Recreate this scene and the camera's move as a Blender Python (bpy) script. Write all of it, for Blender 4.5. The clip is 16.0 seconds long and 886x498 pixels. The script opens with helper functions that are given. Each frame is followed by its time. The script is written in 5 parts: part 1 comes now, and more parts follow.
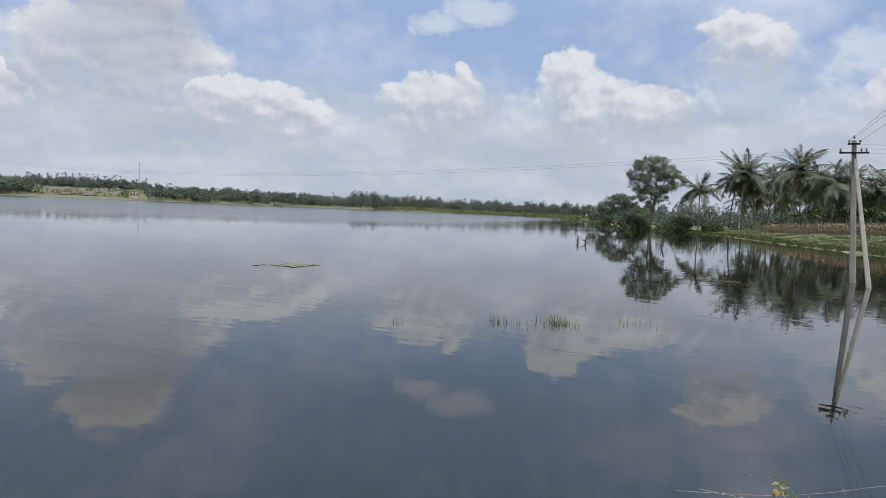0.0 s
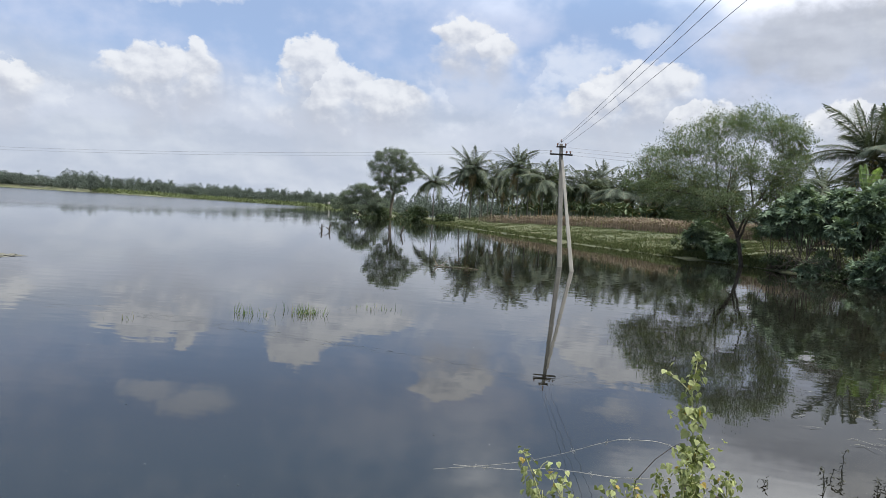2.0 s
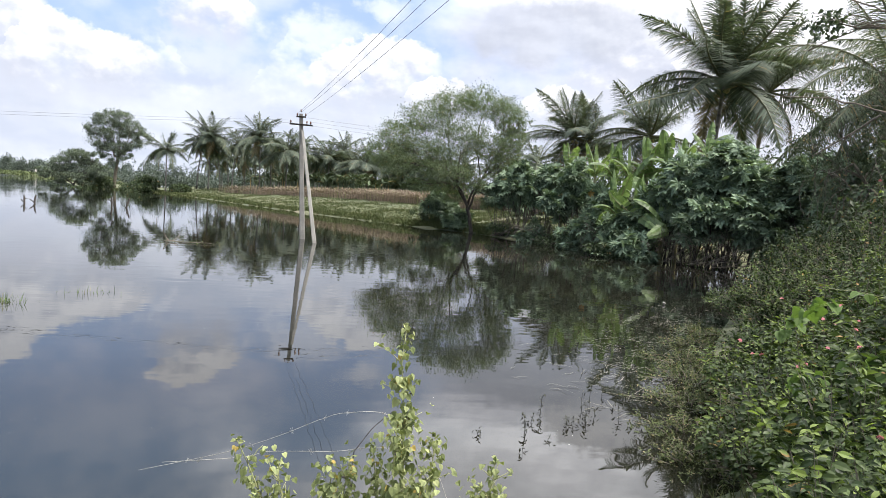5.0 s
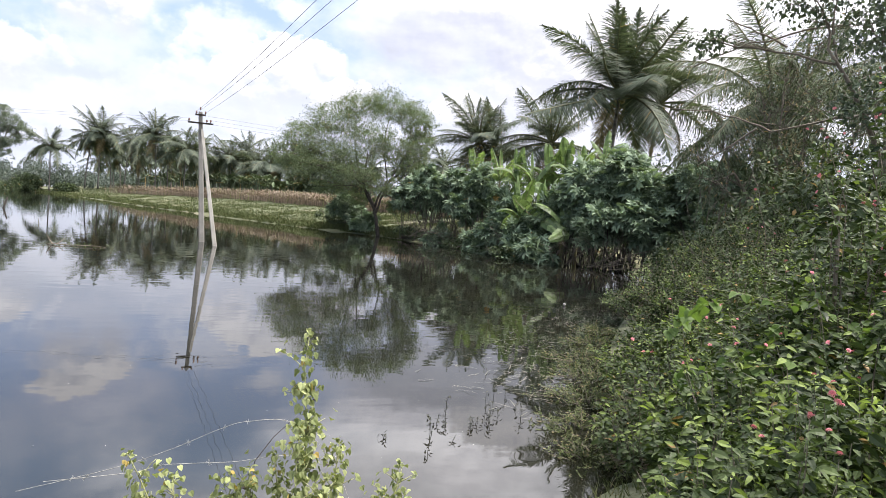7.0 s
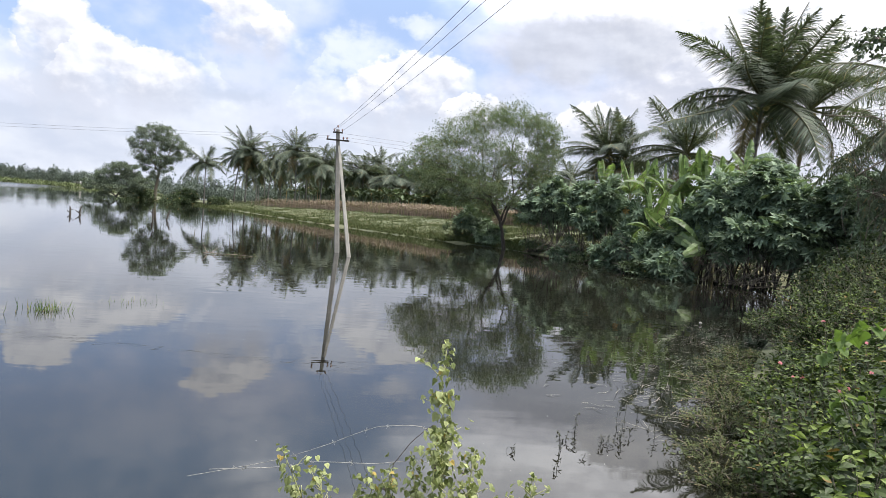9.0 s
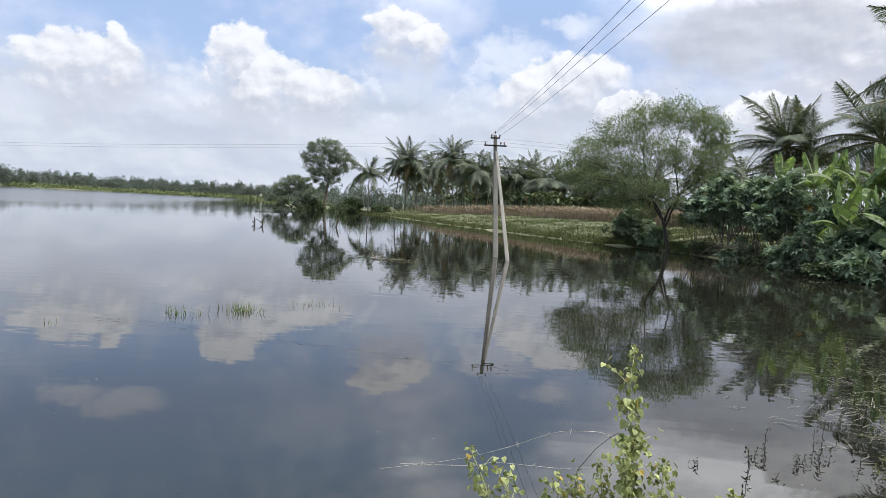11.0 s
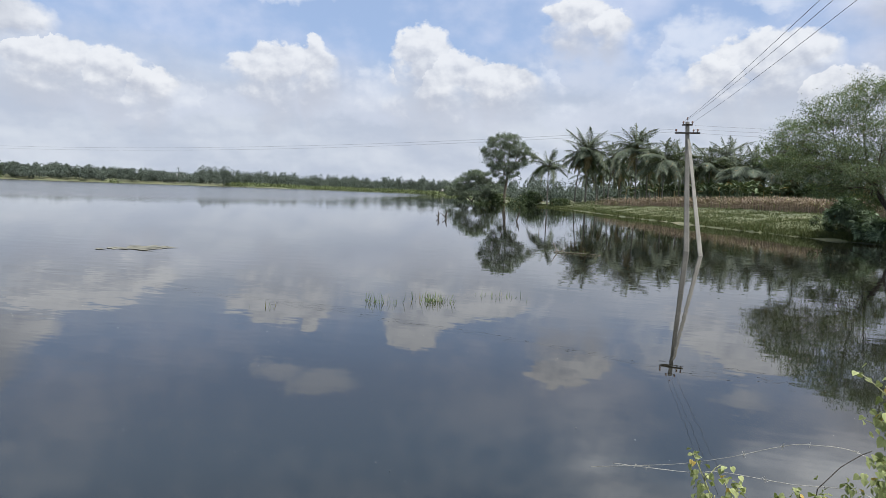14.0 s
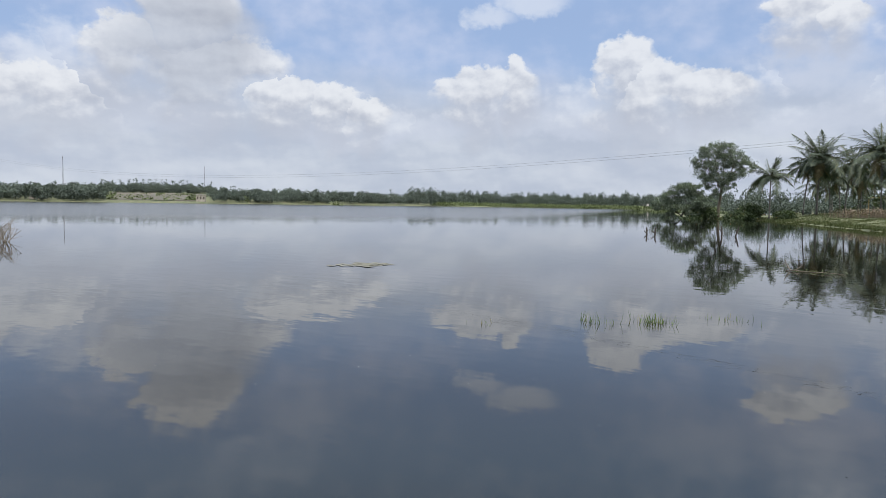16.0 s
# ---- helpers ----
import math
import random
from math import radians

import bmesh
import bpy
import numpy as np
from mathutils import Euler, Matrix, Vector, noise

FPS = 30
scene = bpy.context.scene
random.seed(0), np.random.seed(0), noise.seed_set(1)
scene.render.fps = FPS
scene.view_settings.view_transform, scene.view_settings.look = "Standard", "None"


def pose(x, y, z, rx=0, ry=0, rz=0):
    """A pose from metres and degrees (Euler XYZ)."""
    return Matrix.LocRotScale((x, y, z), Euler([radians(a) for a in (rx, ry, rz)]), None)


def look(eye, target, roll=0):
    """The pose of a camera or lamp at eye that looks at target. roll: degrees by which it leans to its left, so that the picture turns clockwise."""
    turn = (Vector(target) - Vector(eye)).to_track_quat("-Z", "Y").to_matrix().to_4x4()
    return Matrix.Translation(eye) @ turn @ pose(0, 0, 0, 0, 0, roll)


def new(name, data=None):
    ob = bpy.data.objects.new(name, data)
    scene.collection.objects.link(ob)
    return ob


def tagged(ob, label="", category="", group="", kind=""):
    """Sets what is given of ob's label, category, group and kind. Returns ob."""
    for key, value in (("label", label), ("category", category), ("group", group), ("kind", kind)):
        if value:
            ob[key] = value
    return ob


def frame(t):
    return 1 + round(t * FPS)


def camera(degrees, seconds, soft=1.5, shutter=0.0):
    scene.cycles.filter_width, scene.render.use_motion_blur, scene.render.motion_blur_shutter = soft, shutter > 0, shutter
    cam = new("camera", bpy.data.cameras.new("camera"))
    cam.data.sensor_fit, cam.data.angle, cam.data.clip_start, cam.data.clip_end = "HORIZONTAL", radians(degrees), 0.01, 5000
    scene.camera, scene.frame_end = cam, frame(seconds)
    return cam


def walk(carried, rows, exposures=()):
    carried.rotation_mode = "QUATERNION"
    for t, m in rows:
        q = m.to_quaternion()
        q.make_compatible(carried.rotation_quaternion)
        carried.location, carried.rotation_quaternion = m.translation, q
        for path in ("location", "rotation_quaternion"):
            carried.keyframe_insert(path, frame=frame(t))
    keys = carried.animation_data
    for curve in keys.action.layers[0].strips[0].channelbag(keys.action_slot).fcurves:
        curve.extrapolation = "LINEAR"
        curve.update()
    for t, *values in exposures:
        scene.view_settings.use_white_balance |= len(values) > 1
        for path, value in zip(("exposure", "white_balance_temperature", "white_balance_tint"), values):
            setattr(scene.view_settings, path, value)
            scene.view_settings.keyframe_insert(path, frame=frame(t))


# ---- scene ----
cam = camera(67.6, 16.0, soft=0.75)
PATH = [
    (0, 0.206, -0.05, 2.575, 86.65, -2.61, 32.36),
    (0.5, 0.139, -0.035, 2.583, 86.7, -3.67, 27.86),
    (1, 0.041, -0.006, 2.599, 86.44, -3.32, 21.17),
    (1.5, 0.012, -0.016, 2.572, 86.79, -3.21, 15.16),
    (2, 0.043, -0.012, 2.575, 86.86, -3.83, 10.34),
    (2.5, 0.081, 0.007, 2.581, 86.96, -3.86, 6.81),
    (3, 0.111, 0.018, 2.582, 84.16, -4.27, 3.4),
    (3.5, 0.148, 0.043, 2.593, 84.35, -4.2, 0.36),
    (4, 0.164, 0.057, 2.595, 84.16, -5.02, -2.5),
    (4.5, 0.217, 0.063, 2.612, 85.63, -3.57, -7.07),
    (5, 0.261, 0.08, 2.627, 85.82, -3.89, -11.39),
    (5.2, 0.262, 0.078, 2.628, 86.5, -4.44, -13.94),
    (6.25, 0.27, 0.065, 2.633, 86.7, -4.4, -20.8),
    (7.3, 0.276, 0.051, 2.638, 86.66, -4.3, -18.25),
    (7.5, 0.277, 0.049, 2.639, 86.73, -4.25, -17.42),
    (8, 0.251, 0.031, 2.642, 87.99, -4.79, -15.88),
    (8.5, 0.216, 0.005, 2.648, 87.73, -4.59, -12.9),
    (9, 0.178, -0.012, 2.651, 86.91, -4.54, -8.58),
    (9.5, 0.133, -0.027, 2.658, 86.1, -3.53, -4.42),
    (10, 0.083, -0.033, 2.657, 85.74, -3.4, -0.59),
    (10.2, 0.065, -0.033, 2.654, 85.99, -3.2, 0.72),
    (11.25, -0.03, -0.035, 2.637, 86.4, -3.1, 5.7),
    (12.3, -0.125, -0.037, 2.621, 86.78, -3.09, 9.44),
    (12.5, -0.144, -0.038, 2.618, 86.6, -3.4, 10.7),
    (13, -0.181, -0.038, 2.607, 86.62, -3.16, 14.11),
    (13.5, -0.203, -0.033, 2.611, 86.16, -3.07, 16.95),
    (14, -0.248, -0.032, 2.615, 85.09, -2.28, 20.05),
    (14.5, -0.289, -0.018, 2.613, 84.05, -0.98, 23.9),
    (15, -0.396, -0.013, 2.6, 84.33, -2.93, 29.35),
    (15.5, -0.502, -0.016, 2.602, 85.42, -1.7, 35.5),
    (16, -0.612, -0.031, 2.612, 86.07, -0.95, 37.22),
]
walk(cam, [(t, pose(x, y, z, rx, ry, rz)) for t, x, y, z, rx, ry, rz in PATH],
     [(0, 0.24, 6300, 10), (1.5, 0.36, 6300, 10), (2.5, 0.5, 6330, 10), (3.0, 0.58, 6380, 11), (3.5, 0.76, 6380, 11), (5, 0.93, 6400, 12), (7.5, 1.12, 6480, 15), (8.0, 0.97, 6450, 14), (8.5, 0.90, 6430, 13),
      (9, 0.82, 6400, 12), (10, 0.71, 6380, 11), (12.5, 0.5, 6300, 10), (14.5, 0.42, 6300, 10), (15, 0.5, 6300, 10), (16, 0.34, 6260, 10)])

# ---- world, sun ----
SUN_AZ, SUN_EL = 122.0, 64.0          # degrees clockwise from +y, and above the horizon

world = bpy.data.worlds.new("sky")
scene.world = world
world.use_nodes = True
wt = world.node_tree
wt.nodes.clear()


def wmath(op, a, b=None, c=None, clamp=False):
    n = wt.nodes.new("ShaderNodeMath")
    n.operation, n.use_clamp = op, clamp
    for i, v in enumerate((a, b, c)):
        if v is None:
            continue
        if isinstance(v, (int, float)):
            n.inputs[i].default_value = v
        else:
            wt.links.new(v, n.inputs[i])
    return n.outputs[0]


def wmix(fac, a, b):
    n = wt.nodes.new("ShaderNodeMix")
    n.data_type = "RGBA"
    for socket, v in ((n.inputs[0], fac), (n.inputs[6], a), (n.inputs[7], b)):
        if isinstance(v, (int, float)):
            socket.default_value = v
        elif isinstance(v, tuple):
            socket.default_value = (*v, 1)
        else:
            wt.links.new(v, socket)
    return n.outputs[2]


def wnoise(vector, scale, detail, rough=0.55):
    n = wt.nodes.new("ShaderNodeTexNoise")
    n.inputs["Scale"].default_value, n.inputs["Detail"].default_value = scale, detail
    n.inputs["Roughness"].default_value = rough
    wt.links.new(vector, n.inputs["Vector"])
    return n.outputs[0]


def wramp(v, lo, hi):
    n = wt.nodes.new("ShaderNodeMapRange")
    n.interpolation_type = "SMOOTHSTEP"
    n.inputs[1].default_value, n.inputs[2].default_value = lo, hi
    wt.links.new(v, n.inputs[0])
    return n.outputs[0]


# cumulus heaps: bearing, elevation, half width, half height in degrees
HEAPS_LEFT = [(-58.2, 14.4, 3.8, 3.5), (-57.0, 10.6, 6.4, 2.8), (-62.5, 11.4, 3.5, 2.4),
              (-50.8, 8.5, 4.2, 1.8), (-46.6, 8.0, 2.8, 1.7), (-43.8, 7.2, 2.2, 1.5), (-68.0, 7.8, 6.0, 1.8), (-75.0, 8.6, 5.0, 2.6)]
HEAPS_MID = [(-34.4, 9.5, 3.3, 2.1), (-31.2, 10.1, 1.8, 2.0), (-22.2, 11.0, 2.7, 2.7), (-20.6, 9.5, 4.5, 2.3), (-15.9, 9.2, 3.6, 1.8)]
HEAPS_RIGHT = [(-9.4, 14.5, 2.3, 1.5), (-7.0, 13.8, 1.9, 1.2), (5.8, 10.9, 4.2, 2.3), (1.8, 9.8, 3.0, 1.7), (21.0, 8.4, 3.2, 1.7), (27.0, 15.5, 6.0, 4.5), (36.0, 11.0, 9.0, 5.0), (10.5, 9.0, 2.8, 1.4)]
FAINT = [(-30.0, 7.2, 6.0, 1.5), (-18.0, 6.4, 5.0, 1.2), (-46.0, 5.6, 6.0, 1.3), (-61.0, 6.5, 6.0, 1.5), (-8.0, 6.6, 5.0, 1.3), (0.2, 12.4, 5.0, 2.2), (-8.4, 10.6, 4.0, 2.6), (5.3, 15.2, 2.4, 1.0), (-3.2, 8.6, 5.6, 2.0), (-33.6, 15.5, 2.6, 1.0),
         (-29.8, 16.5, 3.2, 1.1), (-66.0, 10.6, 4.6, 2.8), (-58.0, 15.2, 4.2, 4.0), (-26.0, 8.4, 3.4, 2.0), (-25.0, 6.8, 4.4, 1.5), (-9.2, 14.6, 2.8, 1.8), (-6.8, 13.6, 2.4, 1.5), (-41.0, 6.6, 3.0, 1.6), (-37.5, 6.4, 4.2, 1.3)]
SHEETS = [(19.5, 14.4, 7.5, 2.8), (-58.0, 12.2, 5.6, 4.2), (42.0, 21.0, 12.0, 4.0)]      # grey undersides

coord = wt.nodes.new("ShaderNodeTexCoord")
sep = wt.nodes.new("ShaderNodeSeparateXYZ")
wt.links.new(coord.outputs["Generated"], sep.inputs[0])
DEG = 57.29578
az = wmath("MULTIPLY", wmath("ARCTAN2", sep.outputs[0], sep.outputs[1]), DEG)
el = wmath("MULTIPLY", wmath("ARCSINE", sep.outputs[2]), DEG)


def sky_plane(kx, ky, dx=0.0, dy=0.0):
    n = wt.nodes.new("ShaderNodeCombineXYZ")
    wt.links.new(wmath("MULTIPLY_ADD", az, kx, dx), n.inputs[0])
    wt.links.new(wmath("MULTIPLY_ADD", el, ky, dy), n.inputs[1])
    return n.outputs[0]


puff = wnoise(sky_plane(1, 1.3), 0.40, 6, 0.52)
puff_lit = wnoise(sky_plane(1, 1.3, 0.30, 0.75), 0.40, 6, 0.52)      # the same, a little towards the sun
fine = wnoise(sky_plane(1, 1.2), 1.3, 5, 0.55)
broad = wnoise(sky_plane(0.6, 1.0, 31), 0.085, 5, 0.55)
layer = wnoise(sky_plane(0.30, 1.1, 12), 0.26, 4, 0.5)
relief = wmath("SUBTRACT", puff, puff_lit)
bend = wnoise(sky_plane(1, 1.1, 5), 0.17, 2, 0.5)
az_w = wmath("ADD", wmath("ADD", az, wmath("MULTIPLY", wmath("SUBTRACT", puff, 0.5), 3.2)), wmath("MULTIPLY", wmath("SUBTRACT", bend, 0.5), 4.0))
el_w = wmath("ADD", wmath("ADD", el, wmath("MULTIPLY", wmath("SUBTRACT", fine, 0.5), 1.3)), wmath("MULTIPLY", wmath("SUBTRACT", puff_lit, 0.5), 1.6))


def heap_field(heaps, trail=1.0):
    """Density of the heaps, and the height within the heap that is densest there."""
    total, height = None, None
    for a, e, w, h in heaps:
        u = wmath("MULTIPLY", wmath("SUBTRACT", az_w, a), 1 / w)
        v = wmath("MULTIPLY", wmath("SUBTRACT", el_w, e), 1 / h)
        v_low = wmath("MAXIMUM", v, wmath("MULTIPLY", v, trail))
        r = wmath("SUBTRACT", 1.0, wmath("ADD", wmath("MULTIPLY", u, u), wmath("MULTIPLY", v_low, v_low)))
        if total is None:
            total, height = r, v
        else:
            height = wmath("MULTIPLY_ADD", wmath("SUBTRACT", v, height), wmath("GREATER_THAN", r, total), height)
            total = wmath("MAXIMUM", total, r)
    return total, height


dens, rise = heap_field(HEAPS_LEFT + HEAPS_MID + HEAPS_RIGHT, 0.42)
dens = wmath("ADD", dens, wmath("MULTIPLY", wmath("SUBTRACT", puff, 0.5), 1.5))
soft = wmath("MULTIPLY_ADD", wramp(rise, -0.7, 0.35), -1.15, 1.52)    # crisp tops, melting bases
cover = wmath("DIVIDE", wmath("ADD", dens, 0.22), soft, clamp=True)
cover = wmath("SMOOTH_MIN", cover, 0.90, 0.08)
pale, _ = heap_field(FAINT)
pale = wmath("MULTIPLY", wramp(wmath("ADD", pale, wmath("MULTIPLY", wmath("SUBTRACT", puff, 0.5), 2.4)), -0.35, 1.0), 0.55)
# a loose veil, the banks low over the horizon, the bright thin overcast high up and towards the sun
veil = wmath("MULTIPLY", wramp(wmath("ADD", broad, wmath("MULTIPLY", wmath("SUBTRACT", puff, 0.5), 0.35)), 0.40, 0.68), 0.7)
low = wmath("SUBTRACT", 1.0, wramp(wmath("ADD", el, wmath("MULTIPLY", wmath("SUBTRACT", layer, 0.5), 5.0)), 6.5, 12.5))
low = wmath("MULTIPLY", low, 0.93)
sunward = wmath("ADD", az, wmath("MULTIPLY", wmath("MAXIMUM", wmath("SUBTRACT", el, 13.0), 0.0), 1.6))
right = wmath("MULTIPLY", wramp(wmath("ADD", sunward, wmath("MULTIPLY", wmath("SUBTRACT", broad, 0.5), 60.0)), 4.0, 30.0), 0.85)
high = wmath("MULTIPLY", wramp(wmath("ADD", el, wmath("MULTIPLY", wmath("SUBTRACT", broad, 0.5), 40.0)), 34.0, 50.0), 0.92)
sheet, _ = heap_field(SHEETS)
sheet = wmath("MULTIPLY", wramp(wmath("ADD", sheet, wmath("MULTIPLY", wmath("SUBTRACT", puff, 0.5), 1.6)), -0.5, 0.7), 0.85)

sky = wt.nodes.new("ShaderNodeTexSky")
sky.sky_type, sky.sun_disc = "NISHITA", False
sky.sun_elevation, sky.sun_rotation = radians(SUN_EL), radians(SUN_AZ)
sky.air_density, sky.dust_density, sky.ozone_density = 1.0, 1.2, 3.0
SKY = 0.085
k = 10.0
bright = wramp(wmath("ADD", wmath("MULTIPLY", rise, 0.42), wmath("MULTIPLY", relief, 2.2)), -0.62, 0.50)
heap_colour = wmix(bright, (0.47 * k, 0.495 * k, 0.56 * k), (0.775 * k, 0.78 * k, 0.79 * k))
bank = wramp(wmath("ADD", layer, wmath("MULTIPLY", relief, 0.35)), 0.32, 0.72)
bank_colour = wmix(bank, (0.465 * k, 0.505 * k, 0.585 * k), (0.60 * k, 0.63 * k, 0.68 * k))
colour = wmix(0.65, sky.outputs[0], wmix(wramp(el, 15.0, 24.0), (0.395 * k, 0.51 * k, 0.745 * k), (0.50 * k, 0.72 * k, 1.05 * k)))
colour = wmix(veil, colour, wmix(wramp(el, 15.0, 24.0), (0.56 * k, 0.61 * k, 0.75 * k), (0.70 * k, 0.82 * k, 1.02 * k)))
colour = wmix(high, colour, wmix(bright, (1.15 * k, 1.17 * k, 1.22 * k), (1.6 * k, 1.6 * k, 1.6 * k)))
glow = wmix(wramp(el, 13.0, 22.0), wmix(bank, (0.47 * k, 0.48 * k, 0.54 * k), (0.66 * k, 0.66 * k, 0.71 * k)), wmix(bank, (1.5 * k, 1.5 * k, 1.52 * k), (2.3 * k, 2.3 * k, 2.28 * k)))
colour = wmix(right, colour, glow)
colour = wmix(low, colour, bank_colour)
colour = wmix(pale, colour, wmix(bright, (0.58 * k, 0.615 * k, 0.70 * k), (0.76 * k, 0.78 * k, 0.82 * k)))
colour = wmix(cover, colour, heap_colour)
colour = wmix(sheet, colour, wmix(bank, (0.40 * k, 0.425 * k, 0.485 * k), (0.52 * k, 0.55 * k, 0.61 * k)))
back = wt.nodes.new("ShaderNodeBackground")
wt.links.new(colour, back.inputs[0])
back.inputs[1].default_value = SKY
wt.links.new(back.outputs[0], wt.nodes.new("ShaderNodeOutputWorld").inputs[0])

sun = new("sun", bpy.data.lights.new("sun", "SUN"))
sun.data.energy, sun.data.angle, sun.data.color = 3.6, radians(12), (1.0, 0.95, 0.88)
sun.matrix_world = look((0, 0, 0), (-math.sin(radians(SUN_AZ)), -math.cos(radians(SUN_AZ)), -math.tan(radians(SUN_EL))))

# ---- materials ----


def nodes_of(name):
    m = bpy.data.materials.new(name)
    m.use_nodes = True
    t = m.node_tree
    return m, t, t.nodes["Principled BSDF"]


def tex(t, scale, detail=4, coords="Object", stretch=(1, 1, 1)):
    c = t.nodes.new("ShaderNodeTexCoord")
    mp = t.nodes.new("ShaderNodeMapping")
    mp.inputs["Scale"].default_value = stretch
    t.links.new(c.outputs[coords], mp.inputs[0])
    n = t.nodes.new("ShaderNodeTexNoise")
    n.inputs["Scale"].default_value, n.inputs["Detail"].default_value = scale, detail
    t.links.new(mp.outputs[0], n.inputs["Vector"])
    return n.outputs[0]


def ramp(t, v, stops):
    r = t.nodes.new("ShaderNodeValToRGB")
    while len(r.color_ramp.elements) < len(stops):
        r.color_ramp.elements.new(0.5)
    for e, (p, c) in zip(r.color_ramp.elements, stops):
        e.position, e.color = p, (*c, 1)
    t.links.new(v, r.inputs[0])
    return r.outputs[0]


def blend(t, fac, a, b, mode="MIX"):
    n = t.nodes.new("ShaderNodeMix")
    n.data_type, n.blend_type = "RGBA", mode
    for socket, v in ((n.inputs[0], fac), (n.inputs[6], a), (n.inputs[7], b)):
        if isinstance(v, (int, float)):
            socket.default_value = v
        elif isinstance(v, tuple):
            socket.default_value = (*v, 1)
        else:
            t.links.new(v, socket)
    return n.outputs[2]


def bump(t, bsdf, height, distance, strength=1.0):
    b = t.nodes.new("ShaderNodeBump")
    b.inputs["Strength"].default_value, b.inputs["Distance"].default_value = strength, distance
    t.links.new(height, b.inputs["Height"])
    t.links.new(b.outputs[0], bsdf.inputs["Normal"])


def surface(name, a, b, scale, rough=0.8, relief=0.01, fine_scale=None, metal=0.0, stretch=(1, 1, 1)):
    """Two-scale mottled surface: patches between a and b, fine grain on top."""
    m, t, p = nodes_of(name)
    big = tex(t, scale, 5, stretch=stretch)
    small = tex(t, fine_scale or scale * 9, 4, stretch=stretch)
    c = ramp(t, big, [(0.32, a), (0.68, b)])
    c = blend(t, 0.45, c, ramp(t, small, [(0.3, (0.35, 0.35, 0.35)), (0.7, (1, 1, 1))]), "MULTIPLY")
    t.links.new(c, p.inputs["Base Color"])
    p.inputs["Roughness"].default_value, p.inputs["Metallic"].default_value = rough, metal
    bump(t, p, small, relief)
    return m


def leafy(name, a, b, dry=None, dry_share=0.04, through_light=0.35, rough=0.5, patch=0.4, shade=(0.55, 0.62, 0.55)):
    """Leaves: each one its own tone between a and b, some dry ones, light passing through."""
    m, t, p = nodes_of(name)
    g = t.nodes.new("ShaderNodeNewGeometry")
    rnd = g.outputs["Random Per Island"]
    c = ramp(t, rnd, [(0.0, a), (0.75, b), (1.0, tuple(min(1, v * 1.35) for v in b))])
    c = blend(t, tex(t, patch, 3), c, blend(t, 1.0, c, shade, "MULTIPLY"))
    if dry:
        n = t.nodes.new("ShaderNodeTexWhiteNoise")
        n.noise_dimensions = "1D"
        t.links.new(rnd, n.inputs["W"])
        lim = t.nodes.new("ShaderNodeMath")
        lim.operation = "LESS_THAN"
        lim.inputs[1].default_value = dry_share
        t.links.new(n.outputs[0], lim.inputs[0])
        c = blend(t, lim.outputs[0], c, dry)
    t.links.new(c, p.inputs["Base Color"])
    p.inputs["Roughness"].default_value = rough
    p.inputs["Specular IOR Level"].default_value = 0.22
    tr = t.nodes.new("ShaderNodeBsdfTranslucent")
    t.links.new(blend(t, 1.0, c, (1.15, 1.25, 0.6), "MULTIPLY"), tr.inputs[0])
    mx = t.nodes.new("ShaderNodeMixShader")
    mx.inputs[0].default_value = through_light
    t.links.new(p.outputs[0], mx.inputs[1])
    t.links.new(tr.outputs[0], mx.inputs[2])
    t.links.new(mx.outputs[0], t.nodes["Material Output"].inputs[0])
    return m


BARK = surface("bark", (0.10, 0.08, 0.06), (0.20, 0.17, 0.13), 3.0, 0.9, 0.02, 25)
BARK_DARK = surface("dark_bark", (0.035, 0.03, 0.025), (0.09, 0.075, 0.06), 4.0, 0.9, 0.02, 30)
PALM_TRUNK = surface("palm_trunk", (0.085, 0.078, 0.068), (0.18, 0.165, 0.145), 1.2, 0.9, 0.03, 7, stretch=(0.4, 0.4, 2.5))
# raised and greyed so the distant grove's haze sits in the leaf colour
PALM_LEAF = leafy("palm_leaflet", (0.058, 0.074, 0.057), (0.130, 0.153, 0.112), (0.26, 0.19, 0.09), 0.03, 0.25, 0.55)
# paler, greyer copy of the palm leaflet, with sky glare put into its colour
PALM_GREY = leafy("glare_grey_palm_leaflet", (0.070, 0.088, 0.060), (0.150, 0.172, 0.118), (0.26, 0.19, 0.09), 0.06, 0.3, 0.5)
PALM_DRY = leafy("dry_palm_leaflet", (0.13, 0.10, 0.06), (0.25, 0.20, 0.115), None, 0, 0.15, 0.7)
RACHIS = surface("frond_stalk", (0.075, 0.085, 0.040), (0.14, 0.14, 0.07), 2.0, 0.7, 0.004, 20)
NUT = surface("coconut_husk", (0.16, 0.17, 0.05), (0.30, 0.24, 0.09), 5.0, 0.5, 0.004, 40)
# the tree's own grey-green, lightened further to hold haze in the colour
EUC_LEAF = leafy("eucalyptus_leaf", (0.085, 0.106, 0.084), (0.180, 0.208, 0.155), None, 0, 0.22, 0.5)
MESQ_LEAF = leafy("feathery_leaf", (0.088, 0.118, 0.070), (0.178, 0.212, 0.130), (0.20, 0.15, 0.06), 0.03, 0.4, 0.6)
SHRUB_LEAF = leafy("shrub_leaf", (0.034, 0.049, 0.026), (0.088, 0.114, 0.057), (0.30, 0.20, 0.08), 0.012, 0.25, 0.5)
TANGLE_LEAF = leafy("grey_green_leaf", (0.050, 0.064, 0.042), (0.108, 0.130, 0.083), (0.25, 0.19, 0.10), 0.05, 0.25, 0.6)
